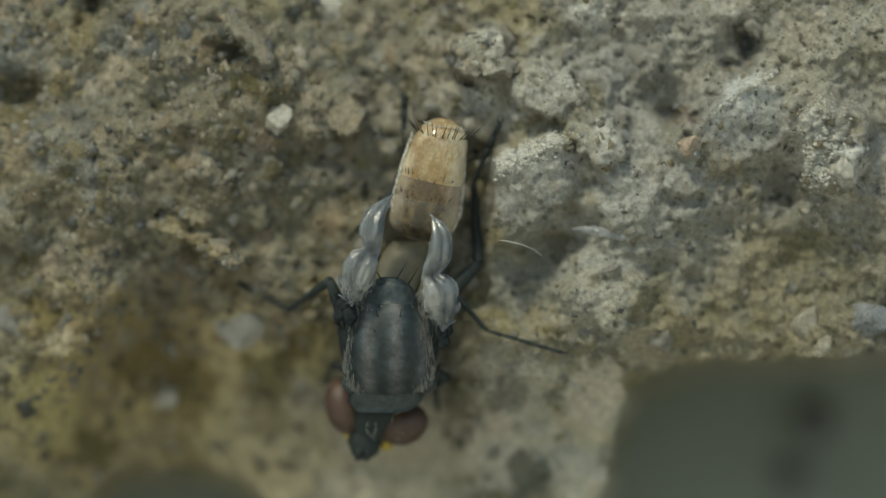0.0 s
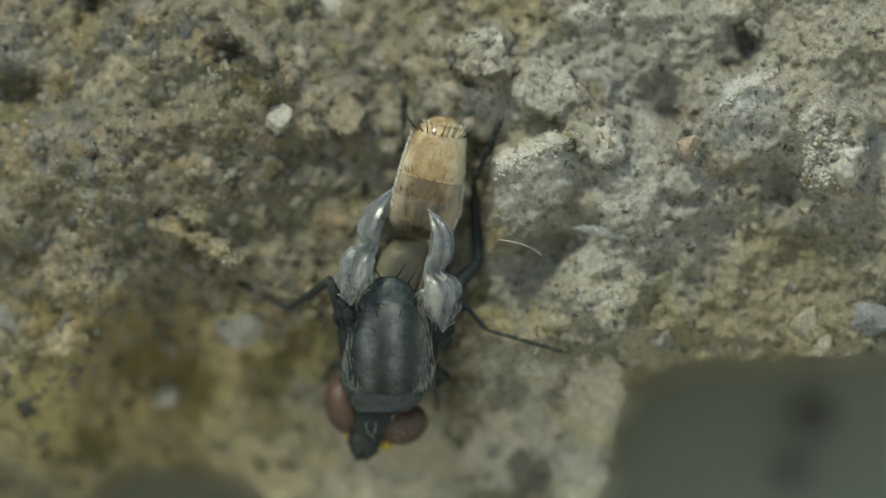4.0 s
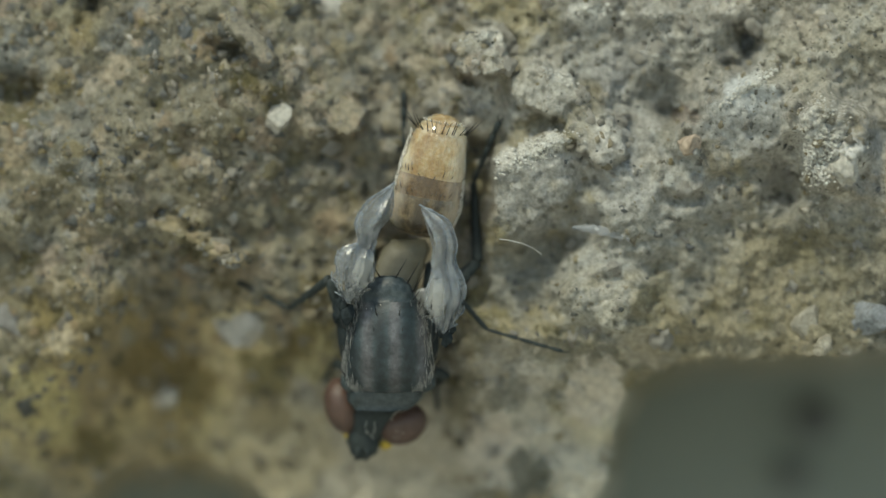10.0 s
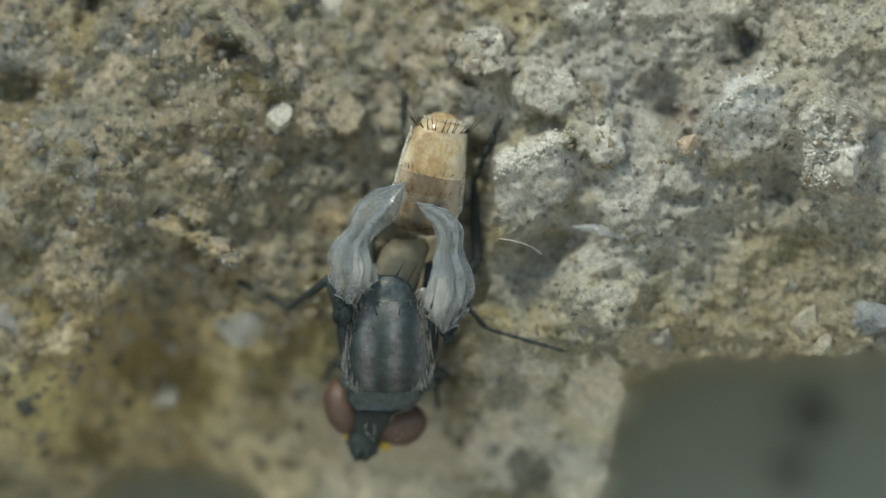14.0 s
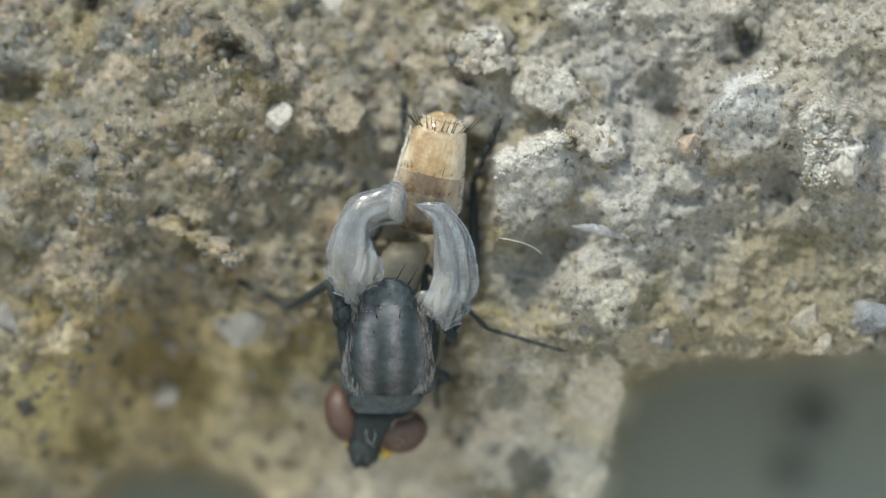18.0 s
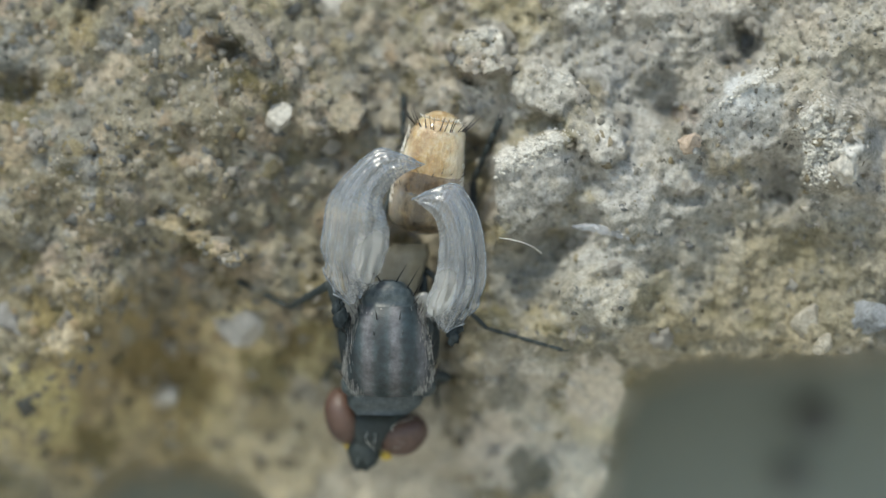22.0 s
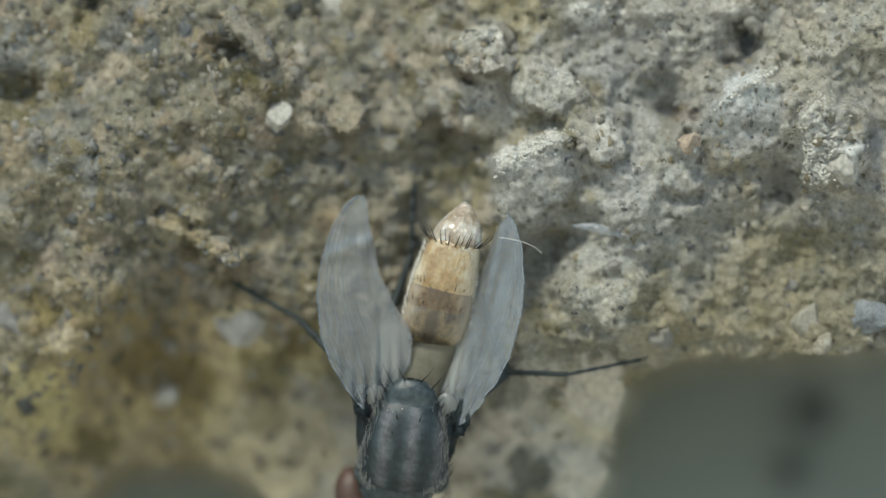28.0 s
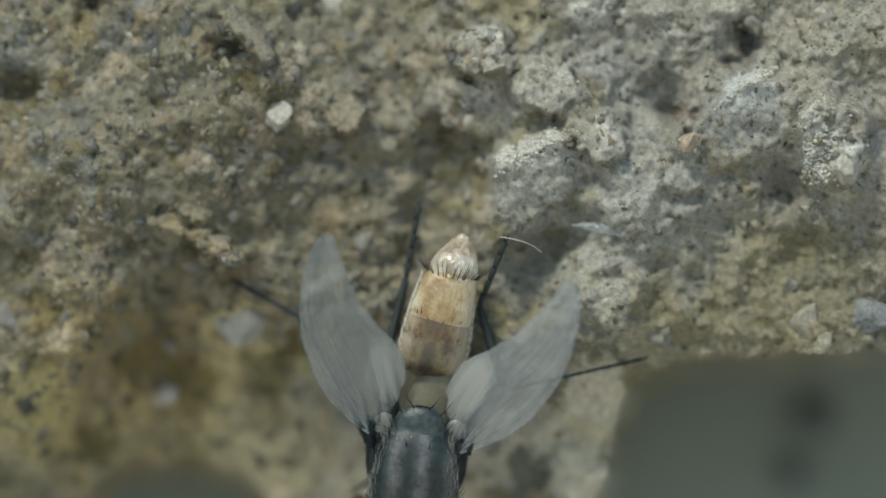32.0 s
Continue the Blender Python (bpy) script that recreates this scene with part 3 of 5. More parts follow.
def stone_shading_colours(X, Y):
    """The colour of the larger stones and of the painted light and shade over the face, and how much of it shows."""
    w1, w2 = grid_noise(X, Y, 46, 31, 4, 0.6), grid_noise(X, Y, 46, 32, 4, 0.6)
    n1, n2 = grid_noise(X, Y, 18, 33, 3, 0.6), grid_noise(X, Y, 18, 34, 3, 0.6)
    col, much = np.full(X.shape + (3,), 0.3), np.zeros(X.shape)
    rnd = random.Random(17)
    sandy = ((0.40, 0.345, 0.27), (0.34, 0.285, 0.205), (0.075, 0.068, 0.045), (0.15, 0.16, 0.162), (0.30, 0.235, 0.165), (0.24, 0.20, 0.11), (0.44, 0.40, 0.345), (0.11, 0.095, 0.04), (0.27, 0.275, 0.27), (0.37, 0.31, 0.25))
    olive = ((0.33, 0.29, 0.20), (0.24, 0.205, 0.12), (0.30, 0.275, 0.22), (0.17, 0.15, 0.075), (0.40, 0.35, 0.25), (0.26, 0.25, 0.215))
    limy = ((0.52, 0.50, 0.465), (0.34, 0.335, 0.32), (0.50, 0.485, 0.45), (0.23, 0.225, 0.20), (0.48, 0.43, 0.365), (0.40, 0.40, 0.395), (0.30, 0.27, 0.20), (0.44, 0.44, 0.42))
    bits = []
    for _ in range(520):
        x, y, r = rnd.uniform(-20, 860), rnd.uniform(-20, 600), 7 + 24 * rnd.random() ** 2.0
        bits.append((x, y, r, rnd.choice(sandy), rnd.uniform(0.5, 0.85), 0.62))
    for _ in range(330):
        x, y, r = rnd.uniform(840, 1590), rnd.uniform(-20, 620), 7 + 34 * rnd.random() ** 2.2
        bits.append((x, y, r, rnd.choice(olive if y + 0.15 * x > 640 else limy), rnd.uniform(0.25, 0.5), 0.45))
    for _ in range(260):
        x, y = rnd.uniform(840, 1590), rnd.uniform(-20, 620)
        bits.append((x, y, rnd.uniform(3.5, 8), (0.07, 0.068, 0.055), rnd.uniform(0.5, 0.9), 0.4))
    x0, y0, step = X[0, 0], Y[0, 0], X[0, 1] - X[0, 0]
    for x, y, r, tone, k, edge in [(*q, 0.72) for q in STONES_AND_SHADING] + bits:
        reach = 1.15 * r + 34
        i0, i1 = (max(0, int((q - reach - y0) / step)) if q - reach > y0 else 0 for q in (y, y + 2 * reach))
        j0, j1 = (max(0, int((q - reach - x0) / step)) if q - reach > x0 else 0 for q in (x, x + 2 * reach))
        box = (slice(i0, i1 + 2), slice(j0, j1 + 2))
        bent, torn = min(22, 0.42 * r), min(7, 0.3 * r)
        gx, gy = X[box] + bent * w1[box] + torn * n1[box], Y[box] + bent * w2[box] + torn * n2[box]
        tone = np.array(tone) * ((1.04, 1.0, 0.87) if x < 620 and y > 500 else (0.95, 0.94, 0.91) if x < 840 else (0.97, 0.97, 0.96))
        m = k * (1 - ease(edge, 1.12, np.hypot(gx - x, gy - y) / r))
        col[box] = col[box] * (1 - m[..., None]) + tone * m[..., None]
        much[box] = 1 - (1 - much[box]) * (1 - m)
    return col, much


def build_lump():
    xs = np.arange(-520, 2090, 3.7)
    ys = np.arange(-560, 1160, 3.7)
    X, Y = np.meshgrid(xs, ys)
    H = face(X, Y)
    off = np.maximum(np.maximum(-380 - X, X - 1950), -420 - Y)
    H = H - 24 * ease(0, 150, off)
    H = np.maximum(H, -16.0)
    k = (D - H * MM) / (D - NEAR)
    co = np.stack([(X - 784) * U * k, -H * MM, (441 - Y) * U * k], -1).reshape(-1, 3)
    r, c = X.shape
    idx = np.arange(r * c).reshape(r, c)
    quads = np.stack([idx[:-1, :-1], idx[1:, :-1], idx[1:, 1:], idx[:-1, 1:]], -1).reshape(-1, 4)
    me = bpy.data.meshes.new("concrete_lump")
    me.vertices.add(len(co))
    me.vertices.foreach_set("co", co.ravel())
    me.loops.add(quads.size)
    me.loops.foreach_set("vertex_index", quads.ravel())
    me.polygons.add(len(quads))
    me.polygons.foreach_set("loop_start", np.arange(0, quads.size, 4))
    me.polygons.foreach_set("use_smooth", np.ones(len(quads), bool))
    me.materials.append(CONCRETE)
    me.update()
    me.validate()
    col, much = stone_shading_colours(X, Y)
    col = np.concatenate([col.reshape(-1, 3), np.ones((r * c, 1))], 1)
    me.attributes.new("stone_shading_colour", "FLOAT_COLOR", "POINT").data.foreach_set("color", col.ravel())
    me.attributes.new("stone_shading_amount", "FLOAT", "POINT").data.foreach_set("value", much.ravel())
    return tagged(new("concrete_lump", me), "rough weathered grey-brown concrete lump with sand and pebbles", "concrete", kind="structure")


lump = build_lump()


def at(x, y, lift=0.0):
    """A place on the face of the concrete."""
    return P(x, y, float(face(np.array([float(x)]), np.array([float(y)]))[0]) + lift)


# the wall behind and the unseen ground
def build_back():
    """A rendered wall 15 cm thick with an uneven front."""
    nx, nz = 160, 100
    xs, zs = np.linspace(-1.2, 1.2, nx + 1), np.linspace(-0.25, 1.25, nz + 1)
    vs = [(x, 0.0150 + 0.0006 * noise.noise((x * 60, z * 60, 0)), z) for z in zs for x in xs]
    n = nx + 1
    fs = [(j * n + i, j * n + i + 1, (j + 1) * n + i + 1, (j + 1) * n + i) for j in range(nz) for i in range(nx)]
    edge = [i for i in range(n)] + [j * n + nx for j in range(1, nz + 1)] + [nz * n + i for i in range(nx - 1, -1, -1)] + [j * n for j in range(nz - 1, 0, -1)]
    o = len(vs)
    vs += [(vs[i][0], 0.175, vs[i][2]) for i in edge]
    m = len(edge)
    fs += [(edge[(i + 1) % m], edge[i], o + i, o + (i + 1) % m) for i in range(m)]
    fs.append(tuple(range(o, o + m))[::-1])
    return tagged(new("wall_back", mesh_of("wall_back", vs, fs, [BACK], False)), "dull grey-green rendered wall behind the concrete", "wall", kind="structure")


back = build_back()
# two dark lumps added in place of shaded holes
for x, y, r in ((1442, 742, 42), (1404, 840, 36)):
    v, f = ball(P(x, y, -14.4), r * U, 30 * U, r * 0.9 * U, 3, 0.25, x)
    part("stone", mesh_of("stone", v, f, [SLATE]), back, "dark lump standing in for a hole in the wall")
# unseen ground, its paleness added to bounce light onto the flank
gv = [(-60, -120, -0.25), (60, -120, -0.25), (60, 60, -0.25), (-60, 60, -0.25)]
tagged(new("ground", mesh_of("ground", gv, [(0, 1, 2, 3)], [BOUNCE_GROUND], False)), "unseen ground, made pale to bounce light upwards", "ground", kind="structure")


# ---- stones set in the concrete ----
def rock(name, x, y, rx, ry, rd, mat, lift=0.0, turn=0, seed=1, rough=0.3, cuts=7, label="", sub=4):
    """A broken stone: an ellipsoid with flat breaks, roughened."""
    rnd = random.Random(seed)
    planes = []
    for _ in range(cuts + 6):
        d = Vector((rnd.gauss(0, 1), rnd.gauss(0, 1), rnd.gauss(0, 1))).normalized()
        planes.append((d, rnd.uniform(0.45, 0.75)))
    bm = bmesh.new()
    bmesh.ops.create_icosphere(bm, subdivisions=sub, radius=1.0)
    m = Matrix.Rotation(radians(turn), 3, "Y")
    vs = []
    for v in bm.verts:
        p = v.co.copy()
        for d, k in planes:
            e = p.dot(d) - k
            if e > 0:
                p -= d * e * 0.92
        p *= 1 + (0.06 + rough * 0.35) * noise.fractal(p * 2.4 + Vector((seed * 3.1, 0, 0)), 0.6, 2.0, 6)
        vs.append(m @ Vector((p.x * rx * U, p.y * rd * U, p.z * ry * U)))
    fs = [tuple(v.index for v in f.verts) for f in bm.faces]
    bm.free()
    ob = part(name, mesh_of(name, vs, fs, [mat]), lump, label)
    ob.location = at(x, y, lift)
    return ob


rock("stone", 492, 207, 33, 30, 26, WHITE, 0.08, 10, 3, 0.2, 8, "small white angular quartz pebble")
rock("stone", 560, 305, 40, 36, 24, PEBBLE, -0.12, 30, 4, 0.3, 6, "dull brown pebble")
rock("stone", 1222, 252, 32, 22, 26, RUST, 0.1, -20, 5, 0.25, 6, "rusty pink pebble")
rock("stone", 1432, 574, 32, 40, 20, BEIGE, -0.12, 10, 6, 0.2, 4, "smooth beige pebble at the lower edge")
rock("stone", 1458, 610, 24, 22, 14, BEIGE, 0.05, 0, 7, 0.2, 5, "pale translucent pebble at the lower edge")
rock("stone", 1548, 562, 52, 44, 26, BLUISH, 0.0, 0, 8, 0.2, 5, "blue-grey pebble")
rock("stone", 345, 45, 36, 44, 30, SLATE, -0.25, 20, 9, 0.2, 6, "dark grey pebble")
rock("stone", 15, 575, 34, 44, 26, SLATE, 0.0, 0, 12, 0.2, 6)
rock("stone", 1325, 70, 30, 50, 30, SLATE, -0.05, 25, 15, 0.5, 6, "black shiny crumb in a hollow")
rock("stone", 430, 575, 55, 44, 30, PALE, 0.0, 0, 16, 0.2, 5, "pale pebble on the shaded flank")
rock("stone", 295, 705, 30, 28, 26, WHITE, 0.1, 0, 17, 0.2, 5, "white pebble on the shaded flank")
rock("stone", 575, 10, 80, 40, 30, PALE, -0.1, 5, 20, 0.3, 6, "pale rounded stone")
rock("stone", 1494, 292, 30, 54, 26, WHITE, 0.05, 14, 25, 0.4, 6, "smooth white face of a crusted stone")


def scatter_pebbles(count=270):
    rnd = random.Random(11)
    meshes = []
    for k in range(9):
        vs, fs = ball(Vector(), 1, 0.8, 0.8 + 0.05 * k, 3, 0.6, k + 3)
        meshes.append(mesh_of("pebble", vs, fs, [(PEBBLE, PALE, PEBBLE, CONCRETE, PEBBLE, CONCRETE, PEBBLE, PALE, CONCRETE)[k]]))
    for _ in range(count):
        x, y = rnd.uniform(-30, 1600), rnd.uniform(-30, 860)
        if x > 1040 and y > 600 or y > 800 or 860 < x < 1020 and 200 < y < 430:
            continue
        r = rnd.choice((8, 9, 10, 12, 14, 17, 21)) * rnd.uniform(0.8, 1.2)
        ob = part("pebble", meshes[rnd.choice((1, 7))] if x > 830 else rnd.choice(meshes), lump)
        ob.matrix_basis = Matrix.LocRotScale(at(x, y, -0.62 * r * 0.0125), Euler([rnd.uniform(0, 6.3) for _ in range(3)]), (r * U, r * U * rnd.uniform(0.7, 1), r * U))


def scatter_grains(count=15000):
    """Sand grains, too many to count: one sheet of stuff."""
    rng = np.random.RandomState(4)
    bm = bmesh.new()
    bmesh.ops.create_icosphere(bm, subdivisions=1, radius=1.0)
    base = np.array([v.co[:] for v in bm.verts])
    tris = np.array([[v.index for v in f.verts] for f in bm.faces])
    bm.free()
    x, y = rng.uniform(-60, 1630, count), rng.uniform(-60, 860, count)
    keep = ~((x > 1060) & (y > 625)) & ((y < 560) | (rng.rand(count) < 0.4)) & ((x < 860) | (rng.rand(count) < 0.2))
    keep &= ~((x > 870) & (x < 1000) & (y > 235) & (y < 425))
    x, y = x[keep], y[keep]
    n = len(x)
    r = (2.2 + 9.5 * rng.rand(n) ** 2.6) * np.where(x < 840, 1.45, 0.9)
    h = face(x, y) - np.where(x < 840, 0.84, 0.62) * r * 0.0125
    k = (D - h * MM) / (D - NEAR)
    mid = np.stack([(x - 784) * U * k, -h * MM, (441 - y) * U * k], -1)
    shape = base[None] * np.clip(1 + 0.34 * rng.randn(n, len(base), 1), 0.45, 1.6) * (0.6 + 0.6 * rng.rand(n, 1, 3))
    co = mid[:, None] + shape * (r * U)[:, None, None]
    f = (tris[None] + (np.arange(n) * len(base))[:, None, None]).reshape(-1, 3)
    me = bpy.data.meshes.new("sand_grains")
    me.vertices.add(n * len(base))
    me.vertices.foreach_set("co", co.ravel())
    me.loops.add(f.size)
    me.loops.foreach_set("vertex_index", f.ravel())
    me.polygons.add(len(f))
    me.polygons.foreach_set("loop_start", np.arange(0, f.size, 3))
    me.materials.append(GRAIN)
    me.update()
    me.validate()
    tagged(new("sand_grains", me), "loose angular sand grains set in the concrete", "sand", kind="stuff")


def scatter_crumbs():
    """White lime crumbs in two crusts, one joined sheet of stuff."""
    rnd, bits = random.Random(21), []
    for cx, cy, rx, ry, turn, count in ((942, 268, 62, 18, -25, 1300), (1450, 255, 38, 66, 10, 2300), (1330, 150, 62, 7, -34, 260), (1050, 14, 34, 9, -8, 200), (855, 62, 34, 8, -10, 120), (985, 132, 30, 9, 20, 80)):
        a = radians(turn)
        for _ in range(count):
            u, w = rnd.gauss(0, 0.5) * rx, rnd.gauss(0, 0.5) * ry
            x, y = cx + u * math.cos(a) - w * math.sin(a), cy + u * math.sin(a) + w * math.cos(a)
            r = (0.9 + 2.8 * rnd.random() ** 2) * U
            bits.append((x, y, r, rnd.random() * 9))
    hs = face(np.array([q[0] for q in bits]), np.array([q[1] for q in bits]))
    v, f = joined(*[ball(P(x, y, float(h)), r, r, r * (0.6 + 0.04 * s), 1, 0.9, s) for (x, y, r, s), h in zip(bits, hs)])
    tagged(new("lime_crumbs", mesh_of("lime_crumbs", v, f, [LIME], False)), "white lime crumbs crusted on the stones", "lime", kind="stuff")


# a stray fibre, a whitish streak of silk
v, f = tube([P(884, 422, 2.35), P(900, 424, 2.4), P(925, 430, 2.35), P(944, 438, 2.3), P(958, 449, 2.1)], [1.0 * U, 0.9 * U, 0.8 * U, 0.7 * U, 1.6 * U], 6)
tagged(new("fibre", mesh_of("fibre", v, f, [SILK])), "thin curled white fibre caught on the stone", "fibre")
def build_fleck():
    """A thin ragged wisp lying on the face, thick in the middle."""
    nu, nw = 40, 8
    grid = []
    for i in range(nu + 1):
        t = i / nu
        x, y = 1012 + 102 * t, 402 + 20 * t * t
        half = (1.5 + 5 * math.sin(math.pi * min(1, t * 1.05)) ** 0.7 + 2.5 * t) * (1 + 0.45 * noise.noise((t * 9, 3, 0)))
        grid.append([(x + 6 * noise.noise((t * 7, w, 5)), y + half * (2 * w / nw - 1) + 2 * noise.noise((t * 16, w * 0.9, 1)), abs(2 * w / nw - 1)) for w in range(nw + 1)])
    flat = [q for row in grid for q in row]
    hs = face(np.array([q[0] for q in flat]), np.array([q[1] for q in flat]))
    mean = float(hs.mean())
    lift = [0.45 * float(h) + 0.55 * mean + 0.21 + 0.05 * noise.noise((x * 0.12, y * 0.35, 2)) for (x, y, _), h in zip(flat, hs)]
    vs = [P(x, y, h + 0.04 * (1 - e)) for (x, y, e), h in zip(flat, lift)] + [P(x, y, h - 0.03 * (1 - e) - 0.01) for (x, y, e), h in zip(flat, lift)]
    n, o = nw + 1, len(flat)
    top = [(i * n + w, i * n + w + 1, (i + 1) * n + w + 1, (i + 1) * n + w) for i in range(nu) for w in range(nw)]
    fs = top + [tuple(o + q for q in g[::-1]) for g in top]
    rim = [w for w in range(nw)] + [i * n + nw for i in range(nu)] + [nu * n + w for w in range(nw, 0, -1)] + [i * n for i in range(nu, 0, -1)]
    fs += [(rim[k], rim[k - 1], o + rim[k - 1], o + rim[k]) for k in range(len(rim))]
    return vs, fs


v, f = build_fleck()
tagged(new("silk_fleck", mesh_of("silk_fleck", v, f, [FLECK])), "small bluish-white fleck of silk on the concrete", "silk")

# ---- the fly ----
fly = tagged(new("fly"), "newly emerged grey fly with amber abdomen and unfolding milky wings", "fly")


def shell(name, rings, mat, parent, label="", n=32, power=2.2):
    v, f = loft(rings, n, power)
    v = [p + 1.3 * U * noise.noise_vector(p / (26 * U)) for p in v]
    return part(name, mesh_of(name, v, f, [mat]), parent, label)


def bristle(base, tip, r=1.6, bend=0.15):
    b, t = Vector(base), Vector(tip)
    m = (b + t) / 2 + Vector((0, -(t - b).length * bend, 0))
    return tube([b, m, t], [r * U, 0.75 * r * U, 0.15 * r * U], 5)


thorax = shell("thorax", [(-74, 0, 40, 34, 6), (-66, 0, 53, 50, 4), (-45, 0, 63, 64, 2), (-10, 0, 72, 73, 0), (25, 0, 79, 76, 0), (58, 0, 83, 73, -2), (80, 0, 80, 64, -5), (94, 0, 70, 52, -9), (102, 0, 52, 38, -13), (105, 0, 30, 22, -16)],
               THORAX, fly, "grey thorax with dark lengthwise stripes", 40, 2.3)
shell("scutellum", [(-108, 0, 12, 8, 34), (-104, 0, 26, 15, 33), (-92, 0, 40, 24, 31), (-76, 0, 48, 32, 26), (-60, 0, 50, 36, 20)], COLLAR, fly, "dark rounded scutellum", 28)
for sx in (-1, 1):
    v, f = ball(L(sx * 66, -4, -24), 27 * U, 48 * U, 64 * U, 3, 0.12, 3 + sx)
    part("pleuron", mesh_of("pleuron", v, f, [DARK]), fly, "black side plate below the wing")
    v, f = ball(L(sx * 80, -46, -4), 19 * U, 24 * U, 34 * U, 4, 0.35, 8 + sx)
    part("wing_hinge", mesh_of("wing_hinge", v, f, [DARK]), fly)
    v, f = ball(L(sx * 66, 82, -4), 20 * U, 26 * U, 22 * U, 3, 0.12, 12 + sx)
    part("shoulder", mesh_of("shoulder", v, f, [COLLAR]), fly)
    v, f = ball(L(sx * 64, -62, 14), 19 * U, 9 * U, 23 * U, 3, 0.12, 15 + sx)
    part("calypter", mesh_of("calypter", v, f, [LOBE]), fly, "pale rounded wing scale")
shell("neck", [(88, -4, 60, 36, -12), (104, -6, 70, 44, -16), (120, -8, 66, 42, -20), (136, -12, 48, 34, -22)], COLLAR, fly, "dark blue-grey collar")
shell("waist", [(-50, 4, 44, 26, -24), (-90, 12, 43, 24, -32), (-125, 22, 43, 24, -38), (-150, 32, 42, 23, -41), (-168, 38, 30, 17, -42)], WAIST, fly, "soft dusky waist skin", 28)

# dark bristles and pale dust along the sides of the back
rb = random.Random(5)
hairs = []
for sx in (-1, 1):
    for k in range(30):
        dy = rb.uniform(-70, 92)
        w = float(np.interp(dy, (-70, -45, -10, 25, 58, 80, 100), (50, 63, 72, 79, 83, 80, 62)))
        b = L(sx * (w - rb.uniform(0, 10)), dy, rb.uniform(-5, 40))
        hairs.append(bristle(b, b + L(sx * rb.uniform(4, 14), -rb.uniform(10, 26), rb.uniform(4, 16)), 1.1))
    for dx, dy in ((20, -40), (24, -5), (26, 35), (52, -50), (55, 0), (56, 40)):
        b = L(sx * dx, dy, 68 - 0.012 * dx * dx)
        hairs.append(bristle(b, b + L(sx * 3, -20, 12), 1.2))
    for dx, dy, ln in ((14, -106, 46), (34, -96, 52), (44, -80, 44)):
        b = L(sx * dx, dy, 42)
        hairs.append(bristle(b, b + L(sx * ln * 0.45, -0.8 * ln, 24), 1.2))
v, f = joined(*hairs)
tagged(part("bristles", mesh_of("bristles", v, f, [HAIR]), fly, "stiff black bristles"), kind="stuff")
dust = []
for sx in (-1, 1):
    for k in range(420):
        dy = 100 - 150 * rb.random() ** 1.2
        w = float(np.interp(dy, (-70, -45, -10, 25, 58, 80, 100), (50, 63, 72, 79, 83, 80, 62)))
        b = L(sx * (w - rb.uniform(0, 20)), dy, rb.uniform(8, 48))
        dust.append(bristle(b, b + L(sx * rb.uniform(-3, 2), -rb.uniform(9, 22), 4), rb.uniform(0.25, 0.5)))
for k in range(120):
    dx = rb.uniform(-70, 70)
    b = L(dx, 100 - 0.0035 * dx * dx, 24 - 0.004 * dx * dx)
    dust.append(bristle(b, b + L(rb.uniform(-4, 4), -rb.uniform(4, 12), 4), 0.45))
v, f = joined(*dust)
tagged(part("pale_hairs", mesh_of("pale_hairs", v, f, [DUST]), fly, "pale grey hairs along the sides"), kind="stuff")

# glints on the thorax, modelled as small pale balls
specks = []
for k in range(9):
    dx, dy = rb.uniform(-62, 62), rb.uniform(-85, 85)
    deep = 74 * math.sqrt(max(0.1, 1 - (dx / 84) ** 2 - (dy / 125) ** 2))
    specks.append(ball(L(dx, dy, deep), 1.1 * U, 0.9 * U, 1.2 * U, 1, 0.2, k))
v, f = joined(*specks)
tagged(part("dust_specks", mesh_of("dust_specks", v, f, [SILK]), fly, "tiny pale specks standing for glints"), kind="stuff")

# head, hung on the collar
head = shell("head", [(118, -18, 40, 30, -22), (130, -22, 62, 44, -24), (150, -26, 60, 50, -26), (172, -32, 44, 46, -28), (190, -38, 30, 38, -30), (204, -42, 18, 24, -34)],
             LIMB, fly, "black head with a swollen front", 28)
v, f = ball(L(-45, 192, -22), 33 * U, 34 * U, 38 * U, 3, 0.12, 3)
part("forehead", mesh_of("forehead", v, f, [LIMB]), head, "swollen dark brown forehead")
v, f = ball(L(-84, 134, -18), 32 * U, 44 * U, 52 * U, 4, 0.03, 1, Matrix.Rotation(radians(-14), 3, "Y"))
part("eye", mesh_of("eye", v, f, [EYE]), head, "large brown-red compound eye")
v, f = ball(L(24, 166, -18), 46 * U, 44 * U, 38 * U, 4, 0.03, 2, Matrix.Rotation(radians(-22), 3, "Y"))
part("eye", mesh_of("eye", v, f, [EYE]), head, "large brown-red compound eye")
for dx, dy in ((-72, 184), (-6, 204)):
    v, f = ball(L(dx, dy, -18), 12 * U, 12 * U, 10 * U, 2, 0.2, 4)
    part("cheek", mesh_of("cheek", v, f, [FACE]), head, "small yellow cheek patch")
ring = [L(-33 + 9 * math.sin(a), 168 + 15 * math.cos(a), 22 + 3 * math.cos(a)) for a in (0.6, 1.4, 2.2, 3.0, 3.8, 4.6, 5.2)] + [L(-24, 192, 16)]
v, f = tube(ring, [0.4 * U] + [0.75 * U] * 6 + [0.4 * U], 6)
part("crease", mesh_of("crease", v, f, [SILK]), head, "pale curled crease on the forehead")
